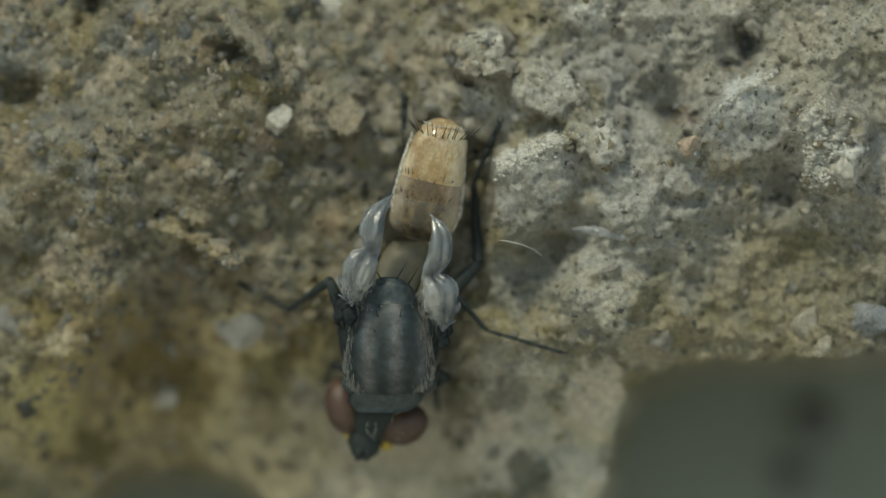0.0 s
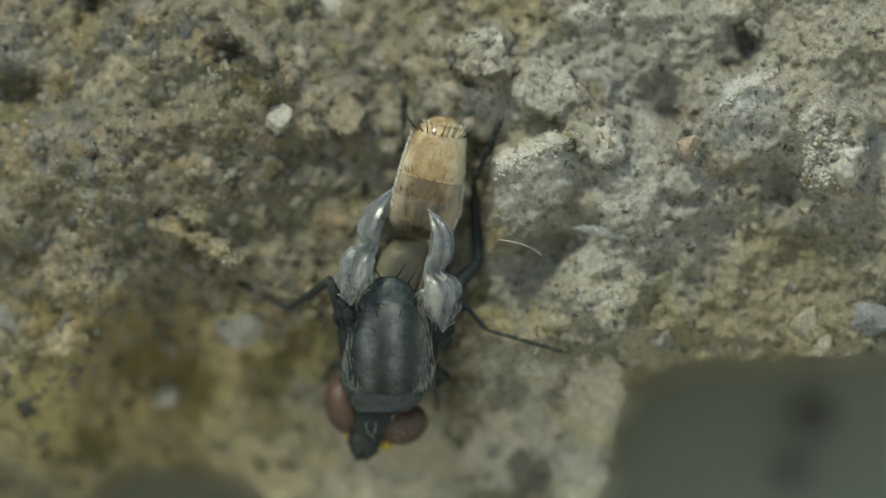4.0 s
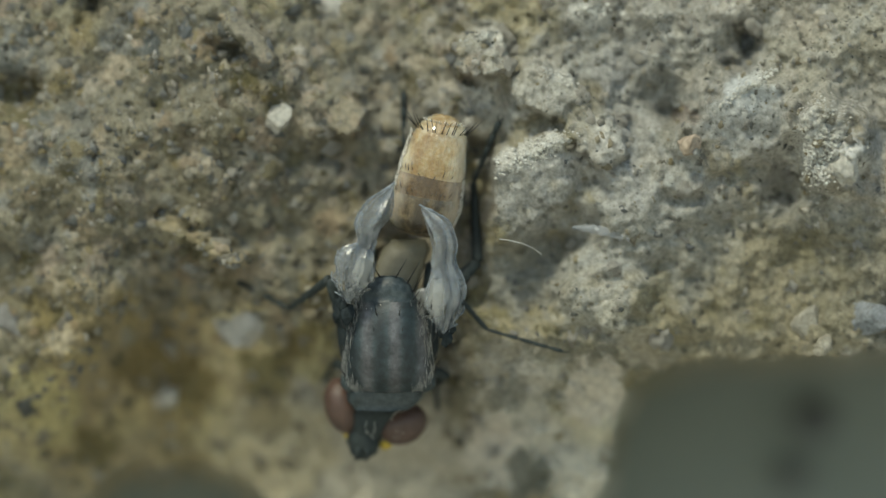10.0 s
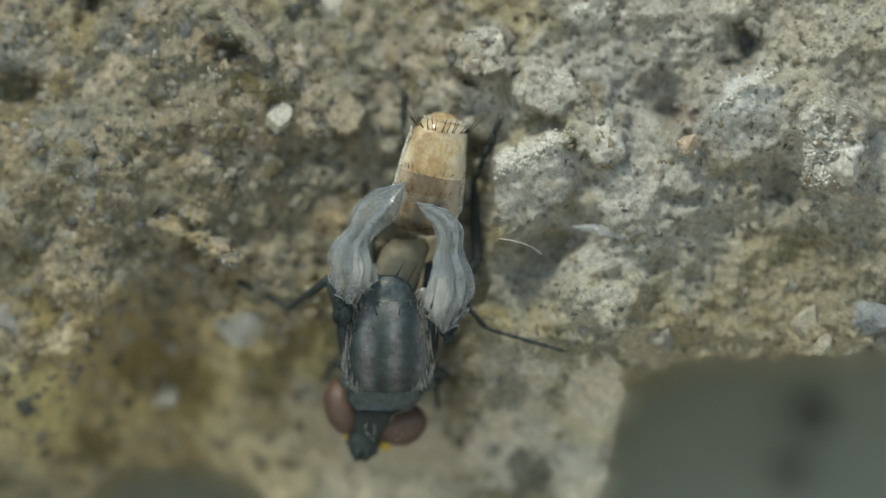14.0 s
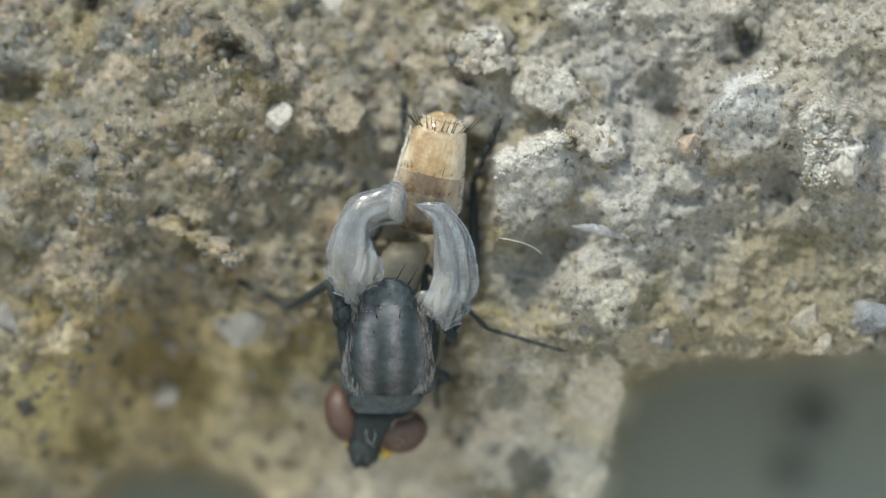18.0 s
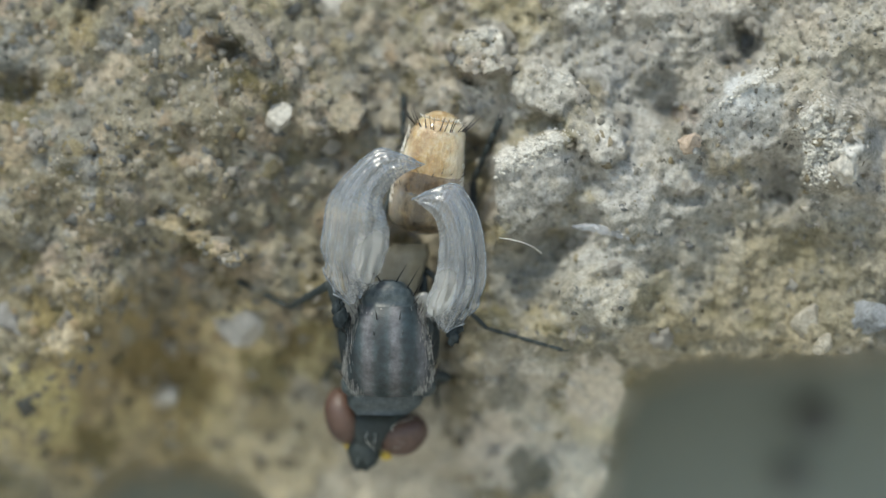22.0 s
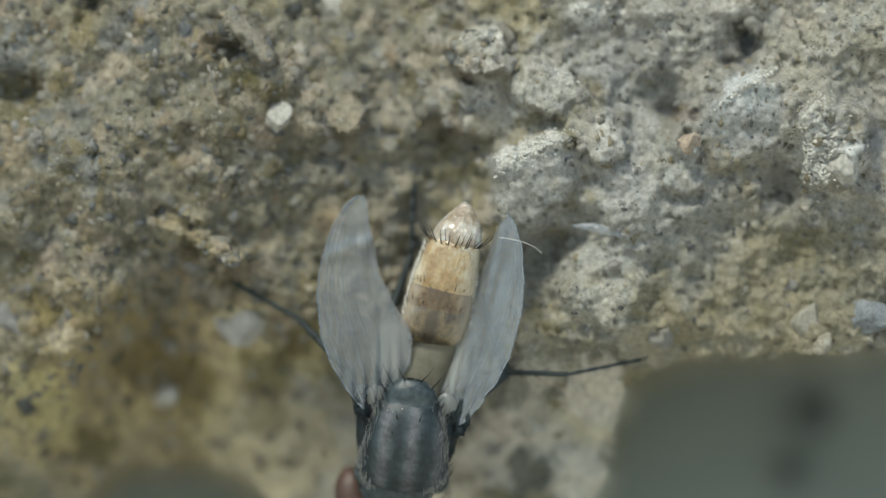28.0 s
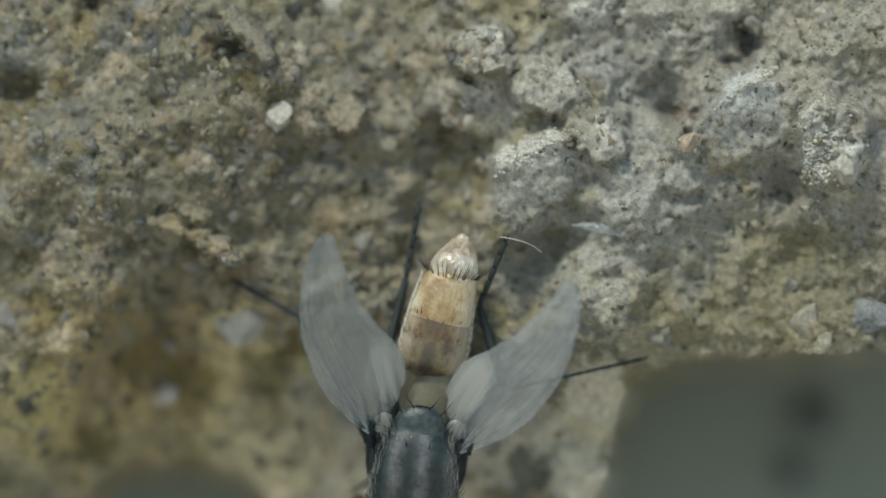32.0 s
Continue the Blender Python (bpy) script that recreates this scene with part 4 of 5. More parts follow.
v, f = joined(tube([L(4, 164, 18), L(6, 148, 20), L(16, 140, 20), L(30, 138, 16), L(44, 132, 8)], [0.55 * U] * 5, 6),
              *[ball(L(16 + rb.uniform(-8, 12), 184 + rb.uniform(-10, 8), 24), 1.0 * U, 0.9 * U, 1.1 * U, 1) for _ in range(6)])
part("eye_rim", mesh_of("eye_rim", v, f, [SILK]), head, "pale dusty rim on the eye")
for sx in (-1, 1):
    v, f = tube([L(-46 + sx * 8, 206, 6), L(-48 + sx * 10, 222, 0), L(-50 + sx * 9, 230, -12)], [5 * U, 5 * U, 4 * U], 8)
    part("antenna", mesh_of("antenna", v, f, [LIMB]), head)


# abdomen in overlapping rings; its own base is the turning point
abdomen = shell("abdomen", [(14, 0, 18.0, 13.2, -8), (6, 0, 40, 26.3, -6), (-2, 0, 52, 34.8, -3), (-14, 1, 60, 43.2, 0), (-36, 2, 63, 48.9, 1), (-62, 2, 61.5, 50.8, 2), (-68, 2, 57, 47.9, 2)], UMBER, fly, "tan and amber ringed abdomen", 36)
shell("tergite", [(-58, 2, 58.4, 49.8, 2), (-64, 2, 61.5, 51.3, 2), (-92, 3, 59.5, 51.7, 3), (-118, 4, 55.5, 49.8, 3), (-124, 4, 52.6, 47.0, 3)], TAN, abdomen, "tan abdomen ring", 36)
shell("tergite", [(-96, 4, 56.5, 50.2, 3), (-102, 4, 59.2, 52.0, 3), (-122, 4, 57.0, 50.6, 3), (-146, 6, 52.6, 47.9, 4), (-172, 8, 48.5, 45, 4), (-188, 9, 42.5, 39.5, 3), (-199, 9, 33.0, 31.0, 1), (-207, 9, 19.0, 18.0, -1), (-210, 9, 6.0, 6.0, -2)], AMBER, abdomen, "amber abdomen ring", 36)
last = shell("tail_ring", [(42, 0, 5.6, 5.6, 0), (38, 0, 18.8, 17.9, 0), (26, 0, 32.0, 30.1, 0), (12, 0, 42, 38, 0), (-4, 0, 44.5, 40.5, 0), (-24, 2, 40, 37, -1), (-44, 4, 28.3, 26.3, -3), (-60, 5, 16.9, 16.9, -5), (-70, 6, 7.5, 7.5, -6)], CREAM, abdomen, "pale cream tail tip", 30)
hairs = []
for k in range(19):
    a = -1.65 + 3.3 * k / 18 + rb.uniform(-0.1, 0.1)
    b = L(8 + 45 * math.sin(a), -180, 4 + 42 * math.cos(a))
    hairs.append(bristle(b, b + L(24 * math.sin(a) + rb.uniform(-6, 6), -rb.uniform(20, 36), 14 * math.cos(a)), rb.uniform(0.8, 1.2), 0.08))
for ring_y, w in ((-103, 59), (-66, 61)):
    for k in range(22):
        a = -1.5 + 3.0 * k / 21
        if abs(a) < 1.1 and rb.random() < 0.55:
            continue
        b = L(4 + w * math.sin(a), ring_y + rb.uniform(-5, 5), 3 + 0.9 * w * math.cos(a))
        hairs.append(bristle(b, b + L(6 * math.sin(a) + rb.uniform(-4, 4), -rb.uniform(5, 18), 5 * math.cos(a)), rb.uniform(0.5, 0.9), 0.1))
v, f = joined(*hairs)
tagged(part("abdomen_bristles", mesh_of("abdomen_bristles", v, f, [HAIR]), abdomen, "rows of short black bristles"), kind="stuff")
# white down, thickest on one side to stand for the rim highlight
hairs = []
for k in range(440):
    a, dy = rb.choice((-1, -1, 1)) * rb.uniform(1.2, 1.8), rb.uniform(-172, -10)
    w = np.interp(-dy, [0, 36, 66, 118, 172], [51, 62, 61, 56, 47])
    b = L(3 + w * math.sin(a), dy, 3 + 0.88 * w * math.cos(a))
    hairs.append(bristle(b, b + L(3 * math.sin(a), -rb.uniform(5, 10), 3), rb.uniform(0.5, 1.0), 0.1))
# short hairs in place of the sparkles at the tip
for k in range(45):
    a = rb.uniform(-1.2, 1.2)
    b = L(9 + 36 * math.sin(a), -196, 2 + 33 * math.cos(a))
    hairs.append(bristle(b, b + L(5 * math.sin(a) + rb.uniform(-3, 3), -rb.uniform(3, 8), 3), rb.uniform(0.5, 0.8), 0.1))
v, f = joined(*hairs)
tagged(part("abdomen_down", mesh_of("abdomen_down", v, f, [DOWN]), abdomen, "fine white hairs that also stand for the bright rim"), kind="stuff")

# ---- wings: small rigid plates, packed and folded at first, flat when the wing is full ----
PLATES, STRIPS = 28, 8
LONG = 1.07                                # 382 U from hinge to tip
SPAN = [357 * LONG / PLATES * i for i in range(PLATES + 1)]
COSTA = ([LONG * s for s in (0, 30, 80, 130, 200, 260, 310, 338, 350, 357)], [6, 30, 60, 76, 80, 69, 47, 27, 13, -1])
TRAIL = ([LONG * s for s in (0, 26, 62, 112, 140, 168, 220, 282, 328, 348, 357)], [-10, -52, -88, -94, -81, -62, -37, -23, -19, -18, -14])


def skin(s, v, side):
    """The spread wing's surface: s along the span, v across it from the front edge, a shallow camber and fine pleats."""
    hi, lo = np.interp(s, *COSTA), np.interp(s, *TRAIL)
    c = hi + (lo - hi) * v
    camber = 6 * math.sin(math.pi * min(1, s / 382)) - 0.0011 * (c - 10) ** 2
    pleat = (0.6 + 5.5 * max(0.0, 1 - s / 150) ** 1.5) * math.sin(c * 0.28 + 0.012 * s) + 1.2 * math.sin(c * 0.17 - 0.01 * s) + 0.8 * math.sin(c * 0.11 + s * 0.03)
    fold = 4.5 * math.exp(-((c + 22 - 0.05 * s) / 5) ** 2) * max(0.0, 1 - s / 215)
    if side == 1:
        fold += 6 * math.exp(-((s - 296 + 0.25 * c) / 13) ** 2)
    return L(-side * c, -s, camber + pleat + fold)


def plate_middle(i, k, side):
    return skin((SPAN[i] + SPAN[i + 1]) / 2, (k + 0.5) / STRIPS, side)


def wing_plate(i, k, side):
    """The plate of span section i in lengthwise strip k, with its veins."""
    ns, nc = 2, 3
    s0, s1 = SPAN[i], SPAN[i + 1]
    vs, fs = [], []
    for layer in (0.8, -0.8):
        for a in range(ns + 1):
            for q in range(nc + 1):
                vs.append(skin(s0 + (s1 - s0) * a / ns, min(1, max(0, (k - 0.035 + 1.07 * q / nc) / STRIPS)), side) + L(0, 0, layer))
    o, n = (ns + 1) * (nc + 1), nc + 1
    for r in range(ns):
        for q in range(nc):
            fs.append((r * n + q, r * n + q + 1, (r + 1) * n + q + 1, (r + 1) * n + q))
    fs += [tuple(o + j for j in g[::-1]) for g in fs]
    idx = [0] * len(fs)
    for strip, v, r in ((0, 0.0, 1.2), (0, 0.09, 0.5), (1, 0.2, 0.5), (2, 0.34, 0.4)):
        if strip != k or v > 0.3 and i > 20:
            continue
        pts = [skin(s0 - 0.7 + (s1 - s0 + 1.4) * a / ns, v, side) + L(0, 0, 0.8) for a in range(ns + 1)]
        tv, tf = tube(pts, r * U, 6)
        m = len(vs)
        vs += tv
        fs += [tuple(j + m for j in g) for g in tf]
        idx += [1] * len(tf)
    mid = plate_middle(i, k, side)
    me = mesh_of("wing_plate", [v - mid for v in vs], fs, [FILM[side], VEIN], True, idx)
    me.attributes.new("spread", "FLOAT_VECTOR", "POINT").data.foreach_set("vector", np.array(vs, dtype=float).ravel())
    return me


def build_wing(side):
    """side 1 has its front edge towards -x, side -1 towards +x."""
    v, f = joined(ball(L(0, 4, -4), 12 * U, 9 * U, 17 * U, 3, 0.5, side + 4), ball(L(-side * 10, -12, -3), 7 * U, 6 * U, 15 * U, 3, 0.5, side + 7))
    root = part("wing", mesh_of("wing_root", v, f, [DARK]), fly, "milky grey wing unfolding in pleats")
    return root, {(i, k): part("wing_plate", wing_plate(i, k, side), root) for i in range(PLATES) for k in range(STRIPS)}


WINGS = {1: build_wing(1), -1: build_wing(-1)}


# ---- legs: thigh, shin and foot ----
def build_leg(name, thigh, shin, foot, r):
    v, f = tube([Vector((0, 0, z * thigh * U)) for z in (0, 0.15, 0.4, 0.75, 1)], [0.7 * r * U, 1.1 * r * U, 1.25 * r * U, 0.95 * r * U, 0.7 * r * U], 10)
    leg = part("leg", mesh_of("leg", v, f, [LIMB]), fly, "thin black " + name + " leg")
    v, f = tube([Vector((0, 0, z * shin * U)) for z in (0, 0.1, 0.5, 0.95, 1)], [0.75 * r * U, 0.7 * r * U, 0.6 * r * U, 0.5 * r * U, 0.45 * r * U], 8)
    s = part("shin", mesh_of("shin", v, f, [LIMB]), leg)
    hs = []
    for k in range(10):
        a, z = rb.uniform(0, 6.3), rb.uniform(0.1, 0.95) * shin
        b = Vector((math.cos(a) * 0.5 * r, math.sin(a) * 0.5 * r, z)) * U
        hs.append(bristle(b, b + Vector((math.cos(a) * 12, math.sin(a) * 12, 14)) * U, 0.9, 0))
    v, f = joined(*hs)
    b = tagged(part("shin_bristles", mesh_of("shin_bristles", v, f, [HAIR]), leg), kind="stuff")
    hs = []
    for k in range(5):
        z0, z1 = foot * k / 5, foot * (k + 1) / 5
        hs.append(tube([Vector((0, 0, z * U)) for z in (z0, z0 + 0.3 * (z1 - z0), z1 - 2, z1)], [0.3 * r * U, 0.4 * r * U, 0.46 * r * U, 0.3 * r * U], 7))
    for sx in (-1, 1):
        hs.append(tube([Vector((0, 0, foot * U)), Vector((sx * 5 * U, 0, (foot + 7) * U)), Vector((sx * 6 * U, 4 * U, (foot + 13) * U))], [1.8 * U, 1.4 * U, 0.4 * U], 5))
    v, f = joined(*hs)
    t = part("foot", mesh_of("foot", v, f, [LIMB]), leg)
    return leg, s, t, b, thigh * U, shin * U


LEGS = {
    "hind_r": (build_leg("hind", 150, 150, 130, 14), (55, -20, -40), (1.0, -0.3, 0.0)),
    "hind_l": (build_leg("hind", 150, 150, 130, 14), (-45, -20, -40), (-1.0, -0.3, 0.0)),
    "mid_r": (build_leg("middle", 140, 160, 140, 8.5), (62, 15, -50), (0.1, -0.1, 1.0)),
    "mid_l": (build_leg("middle", 140, 160, 140, 12), (-62, 15, -50), (-0.3, -0.5, 0.75)),
    "fore_r": (build_leg("front", 62, 62, 70, 11), (48, 62, -45), (1.0, -0.3, 0.0)),
    "fore_l": (build_leg("front", 62, 62, 70, 11), (-48, 62, -45), (-1.0, -0.3, 0.0)),
}

scatter_pebbles()
scatter_grains()
scatter_crumbs()


# ---- movement ----
# body: seconds, x, y of the thorax, lean to the right, head dipped towards the concrete, out
BODY = [(0, 689, 592, 0, 4, 1.55), (6, 688, 592, 0, 4, 1.55), (13, 687, 591, 0, 4, 1.55), (16.5, 687, 595, 0, 4, 1.55), (19, 688, 599, 0, 4, 1.55),
        (22, 688, 601, 0, 4, 1.55), (23, 688, 602, 0, 4, 1.55), (23.2, 637, 664, 3, 10, 1.6), (24, 633, 668, 3, 10.6, 1.6), (24.6, 634, 668, 3, 10.6, 1.6),
        (25, 652, 682, 5, 10.9, 1.6), (25.5, 662, 690, 6, 11.2, 1.6), (26.5, 706, 745, 7, 11.8, 1.6), (27.5, 732, 764, 7, 12.4, 1.6), (28, 720, 768, 7, 12.4, 1.6),
        (29.5, 723, 774, 8, 12.4, 1.6), (30.5, 722, 776, 8, 12.4, 1.6), (31, 728, 788, 7, 12.4, 1.6), (31.5, 734, 811, 6, 12.4, 1.6), (32, 737, 817, 6, 12.4, 1.6)]
# abdomen: seconds, base x and y, end of the third ring x and y, tail ring tucked under by
ABDO = [(0.0, 744, 409, 776, 226, 84), (6.0, 744, 406, 775, 222, 80), (13.0, 744, 402, 776, 217, 73), (19.0, 743, 401, 775, 214, 69), (22.8, 743, 401, 772, 212, 69), (23.0, 743, 404, 772, 213, 66),
        (23.2, 682, 492, 726, 302, 20), (24.0, 680, 490, 732, 300, 20), (24.6, 684, 488, 735, 300, 18), (25.0, 700, 496, 748, 312, 15), (25.5, 712, 508, 752, 320, 15),
        (27.5, 775, 598, 812, 412, 12), (28.0, 762, 604, 800, 418, 12), (29.5, 758, 612, 800, 422, 12), (30.5, 757, 613, 798, 424, 12), (31.0, 754, 632, 794, 448, 12),
        (31.5, 755, 655, 794, 474, 12), (32.0, 756, 660, 794, 480, 12)]
# wings: seconds, hinge x and y, sweep to the right, raised, rolled, bend of the inner, middle and outer third
WING_L = [(0, 618, 550, 8, 4, -8, 0, 0, 0), (14, 612, 553, 12, 2, -10, 0, 0, 0), (19, 608, 553, 12, 0, -5, 0, 0, 0),
          (23, 601, 561, 9, -8, 12, 0, 0, 0), (23.2, 556, 616, 2, -5, 14, 1, 0, 6),
          (24, 554, 612, 4, -3, 16, 0, 0, 2), (24.6, 558, 612, 2, 5, 22, 0, 0, 0), (25, 571, 620, 2, 8, 22, 0, 0, 0),
          (25.5, 583, 632, 1, 9, 20, 0, 0, 0), (27.5, 653, 723, -1, 12, 17, 0, 0, 0), (28, 646, 723, -2, 11, 17, 0, 0, 0),
          (29.5, 645, 721, -6, 13, 16, 0, 0, 0), (30.5, 645, 723, -8, 15, 16, 0, 0, 0), (31, 650, 735, -10, 18, 16, 0, 0, 0),
          (31.2, 652, 745, -14, 23, 10, 0, 0, 0), (31.3, 654, 749, -11, 14, 0, 0, 0, 0), (31.4, 659, 752, 12, 6, -58, 0, 0, 0),
          (31.5, 656, 758, 0, 10, -30, 0, 0, 0), (31.6, 655, 760, -12, 16, 10, 0, 0, 0), (31.7, 659, 762, 12, 8, -58, 0, 0, 0),
          (31.8, 656, 764, -11, 16, 5, 0, 0, 0), (32, 655, 766, -13, 21, 16, 0, 0, 0)]
WING_R = [(0, 785, 590, -2, 6, 8, 0, 0, 0), (14, 793, 588, -2, 4, 10, 0, 0, 0), (19, 799, 581, -4, 1, 8, 0, 0, 0),
          (23, 803, 591, 2, -9, -8, 0, 0, 0), (23.2, 737, 648, 13, -2, -20, 4, 0, 55),
          (23.6, 736, 649, 17, 0, -22, 3, 0, 48), (24, 734, 650, 21, 3, -22, 2, 0, 34), (24.4, 734, 650, 24, 6, -20, 1, 0, 14),
          (24.8, 734, 651, 26, 8, -19, 0, 0, 4), (25, 738, 654, 27, 9, -19, 0, 0, 0), (25.5, 750, 666, 27, 8, -19, 0, 0, 0),
          (27.5, 812, 752, 12, 2, -40, 0, 0, 0), (28, 814, 753, 13, 0, -40, 0, 0, 0), (28.2, 806, 757, 30, 11, -15, 0, 0, 0),
          (28.6, 804, 758, 33, 14, -13, 0, 0, 0), (29.5, 804, 759, 34, 15, -13, 0, 0, 0), (30.5, 804, 761, 34, 16, -13, 0, 0, 0),
          (31, 808, 775, 34, 17, -16, 0, 0, 0), (32, 814, 800, 34, 20, -20, 0, 0, 0)]
# the wings while they fill: the course of the front edge and of the rear edge from root to tip, how far out root, bend and tip lie (mm), and how puffed they are
FILLING = {1: [], -1: []}


def filling(side, t, front, rear, outs, puff):
    FILLING[side].append((t, *[q for xy in front for q in xy], *[q for xy in rear for q in xy], *outs, puff))


filling(1, 0, ((606, 538), (599, 490), (616, 447), (650, 441), (634, 405), (652, 366), (690, 345)),
        ((645, 530), (666, 490), (668, 458), (664, 446), (680, 415), (684, 380), (692, 350)), (2.45, 2.55, 2.3), 0.55)
filling(1, 6, ((602, 536), (593, 490), (605, 442), (642, 436), (628, 400), (648, 362), (688, 333)),
        ((642, 530), (662, 490), (665, 455), (660, 440), (678, 405), (692, 375), (694, 340)), (2.45, 2.55, 2.35), 0.55)
filling(1, 10, ((600, 534), (587, 485), (598, 440), (636, 432), (625, 392), (645, 355), (692, 326)),
        ((640, 530), (664, 490), (666, 455), (658, 440), (678, 405), (698, 380), (698, 335)), (2.45, 2.55, 2.4), 0.5)
filling(1, 14, ((600, 540), (580, 490), (582, 435), (612, 405), (624, 365), (655, 338), (712, 325)),
        ((645, 530), (672, 492), (662, 455), (658, 430), (684, 408), (708, 385), (716, 332)), (2.45, 2.55, 2.5), 0.4)
filling(1, 17, ((600, 540), (574, 480), (580, 425), (622, 352), (665, 334), (714, 325), (712, 384)),
        ((650, 518), (685, 482), (652, 428), (668, 410), (690, 405), (704, 400), (711, 392)), (2.45, 2.6, 2.5), 0.35)
filling(1, 20.5, ((600, 540), (570, 480), (575, 410), (610, 348), (660, 328), (707, 314), (727, 378)),
        ((652, 518), (688, 480), (652, 418), (666, 404), (690, 400), (710, 398), (726, 388)), (2.45, 2.65, 2.5), 0.3)
filling(1, 21.5, ((597, 545), (565, 460), (568, 400), (585, 335), (650, 270), (700, 275), (733, 332)),
        ((655, 525), (690, 480), (668, 440), (665, 400), (680, 360), (702, 348), (730, 340)), (2.45, 2.65, 2.55), 0.25)
filling(1, 22, ((597, 548), (564, 460), (565, 400), (580, 340), (655, 266), (700, 268), (745, 290)),
        ((655, 525), (690, 455), (697, 410), (680, 370), (690, 340), (715, 312), (743, 296)), (2.4, 2.6, 2.55), 0.2)
filling(1, 22.5, ((597, 548), (563, 470), (558, 400), (570, 325), (620, 250), (660, 222), (698, 203)),
        ((650, 530), (690, 450), (699, 410), (680, 360), (685, 310), (697, 250), (702, 210)), (2.4, 2.5, 2.5), 0.12)
filling(1, 23, ((596, 550), (560, 470), (553, 400), (555, 320), (585, 240), (620, 210), (652, 188)),
        ((650, 530), (690, 455), (700, 410), (672, 340), (665, 290), (662, 240), (656, 192)), (2.35, 2.4, 2.4), 0.08)
filling(-1, 0, ((797, 582), (811, 535), (803, 498), (770, 483), (800, 448), (795, 405), (768, 382)),
        ((768, 575), (752, 540), (752, 505), (754, 480), (756, 440), (762, 410), (766, 388)), (2.45, 2.55, 2.45), 0.55)
filling(-1, 6, ((797, 588), (817, 535), (815, 500), (780, 476), (806, 440), (798, 400), (760, 370)),
        ((766, 576), (752, 540), (753, 500), (757, 470), (758, 430), (758, 400), (757, 376)), (2.45, 2.55, 2.45), 0.55)
filling(-1, 10, ((800, 590), (822, 540), (823, 500), (802, 460), (810, 425), (795, 388), (750, 365)),
        ((765, 580), (752, 540), (757, 505), (766, 475), (762, 435), (754, 405), (748, 372)), (2.45, 2.55, 2.5), 0.5)
filling(-1, 14, ((800, 592), (836, 535), (838, 490), (816, 440), (820, 405), (795, 375), (745, 360)),
        ((765, 580), (750, 545), (757, 500), (766, 470), (772, 440), (764, 400), (744, 370)), (2.45, 2.55, 2.55), 0.4)
filling(-1, 17, ((805, 590), (840, 530), (842, 480), (830, 420), (812, 390), (785, 370), (743, 358)),
        ((765, 575), (748, 540), (763, 500), (763, 440), (764, 412), (758, 385), (743, 366)), (2.45, 2.6, 2.55), 0.35)
filling(-1, 20.5, ((805, 590), (845, 530), (853, 470), (842, 400), (815, 355), (788, 330), (730, 380)),
        ((765, 575), (748, 540), (763, 500), (772, 440), (772, 402), (765, 392), (732, 385)), (2.45, 2.65, 2.55), 0.3)
filling(-1, 21.5, ((805, 592), (850, 530), (858, 470), (850, 400), (825, 350), (800, 325), (735, 365)),
        ((765, 580), (748, 545), (765, 500), (775, 440), (775, 397), (765, 382), (738, 373)), (2.45, 2.65, 2.6), 0.25)
filling(-1, 22, ((808, 592), (852, 530), (860, 460), (850, 385), (832, 345), (805, 322), (735, 350)),
        ((765, 580), (750, 545), (768, 500), (775, 430), (768, 395), (757, 375), (737, 357)), (2.4, 2.6, 2.6), 0.2)
filling(-1, 22.5, ((810, 592), (855, 525), (863, 455), (856, 390), (838, 335), (812, 312), (735, 318)),
        ((765, 580), (750, 545), (770, 490), (780, 430), (765, 390), (755, 350), (735, 326)), (2.4, 2.5, 2.6), 0.12)
filling(-1, 23, ((812, 592), (858, 520), (866, 450), (860, 385), (838, 320), (805, 298), (745, 285)),
        ((765, 580), (750, 545), (772, 480), (785, 430), (765, 395), (757, 350), (745, 294)), (2.35, 2.45, 2.55), 0.08)
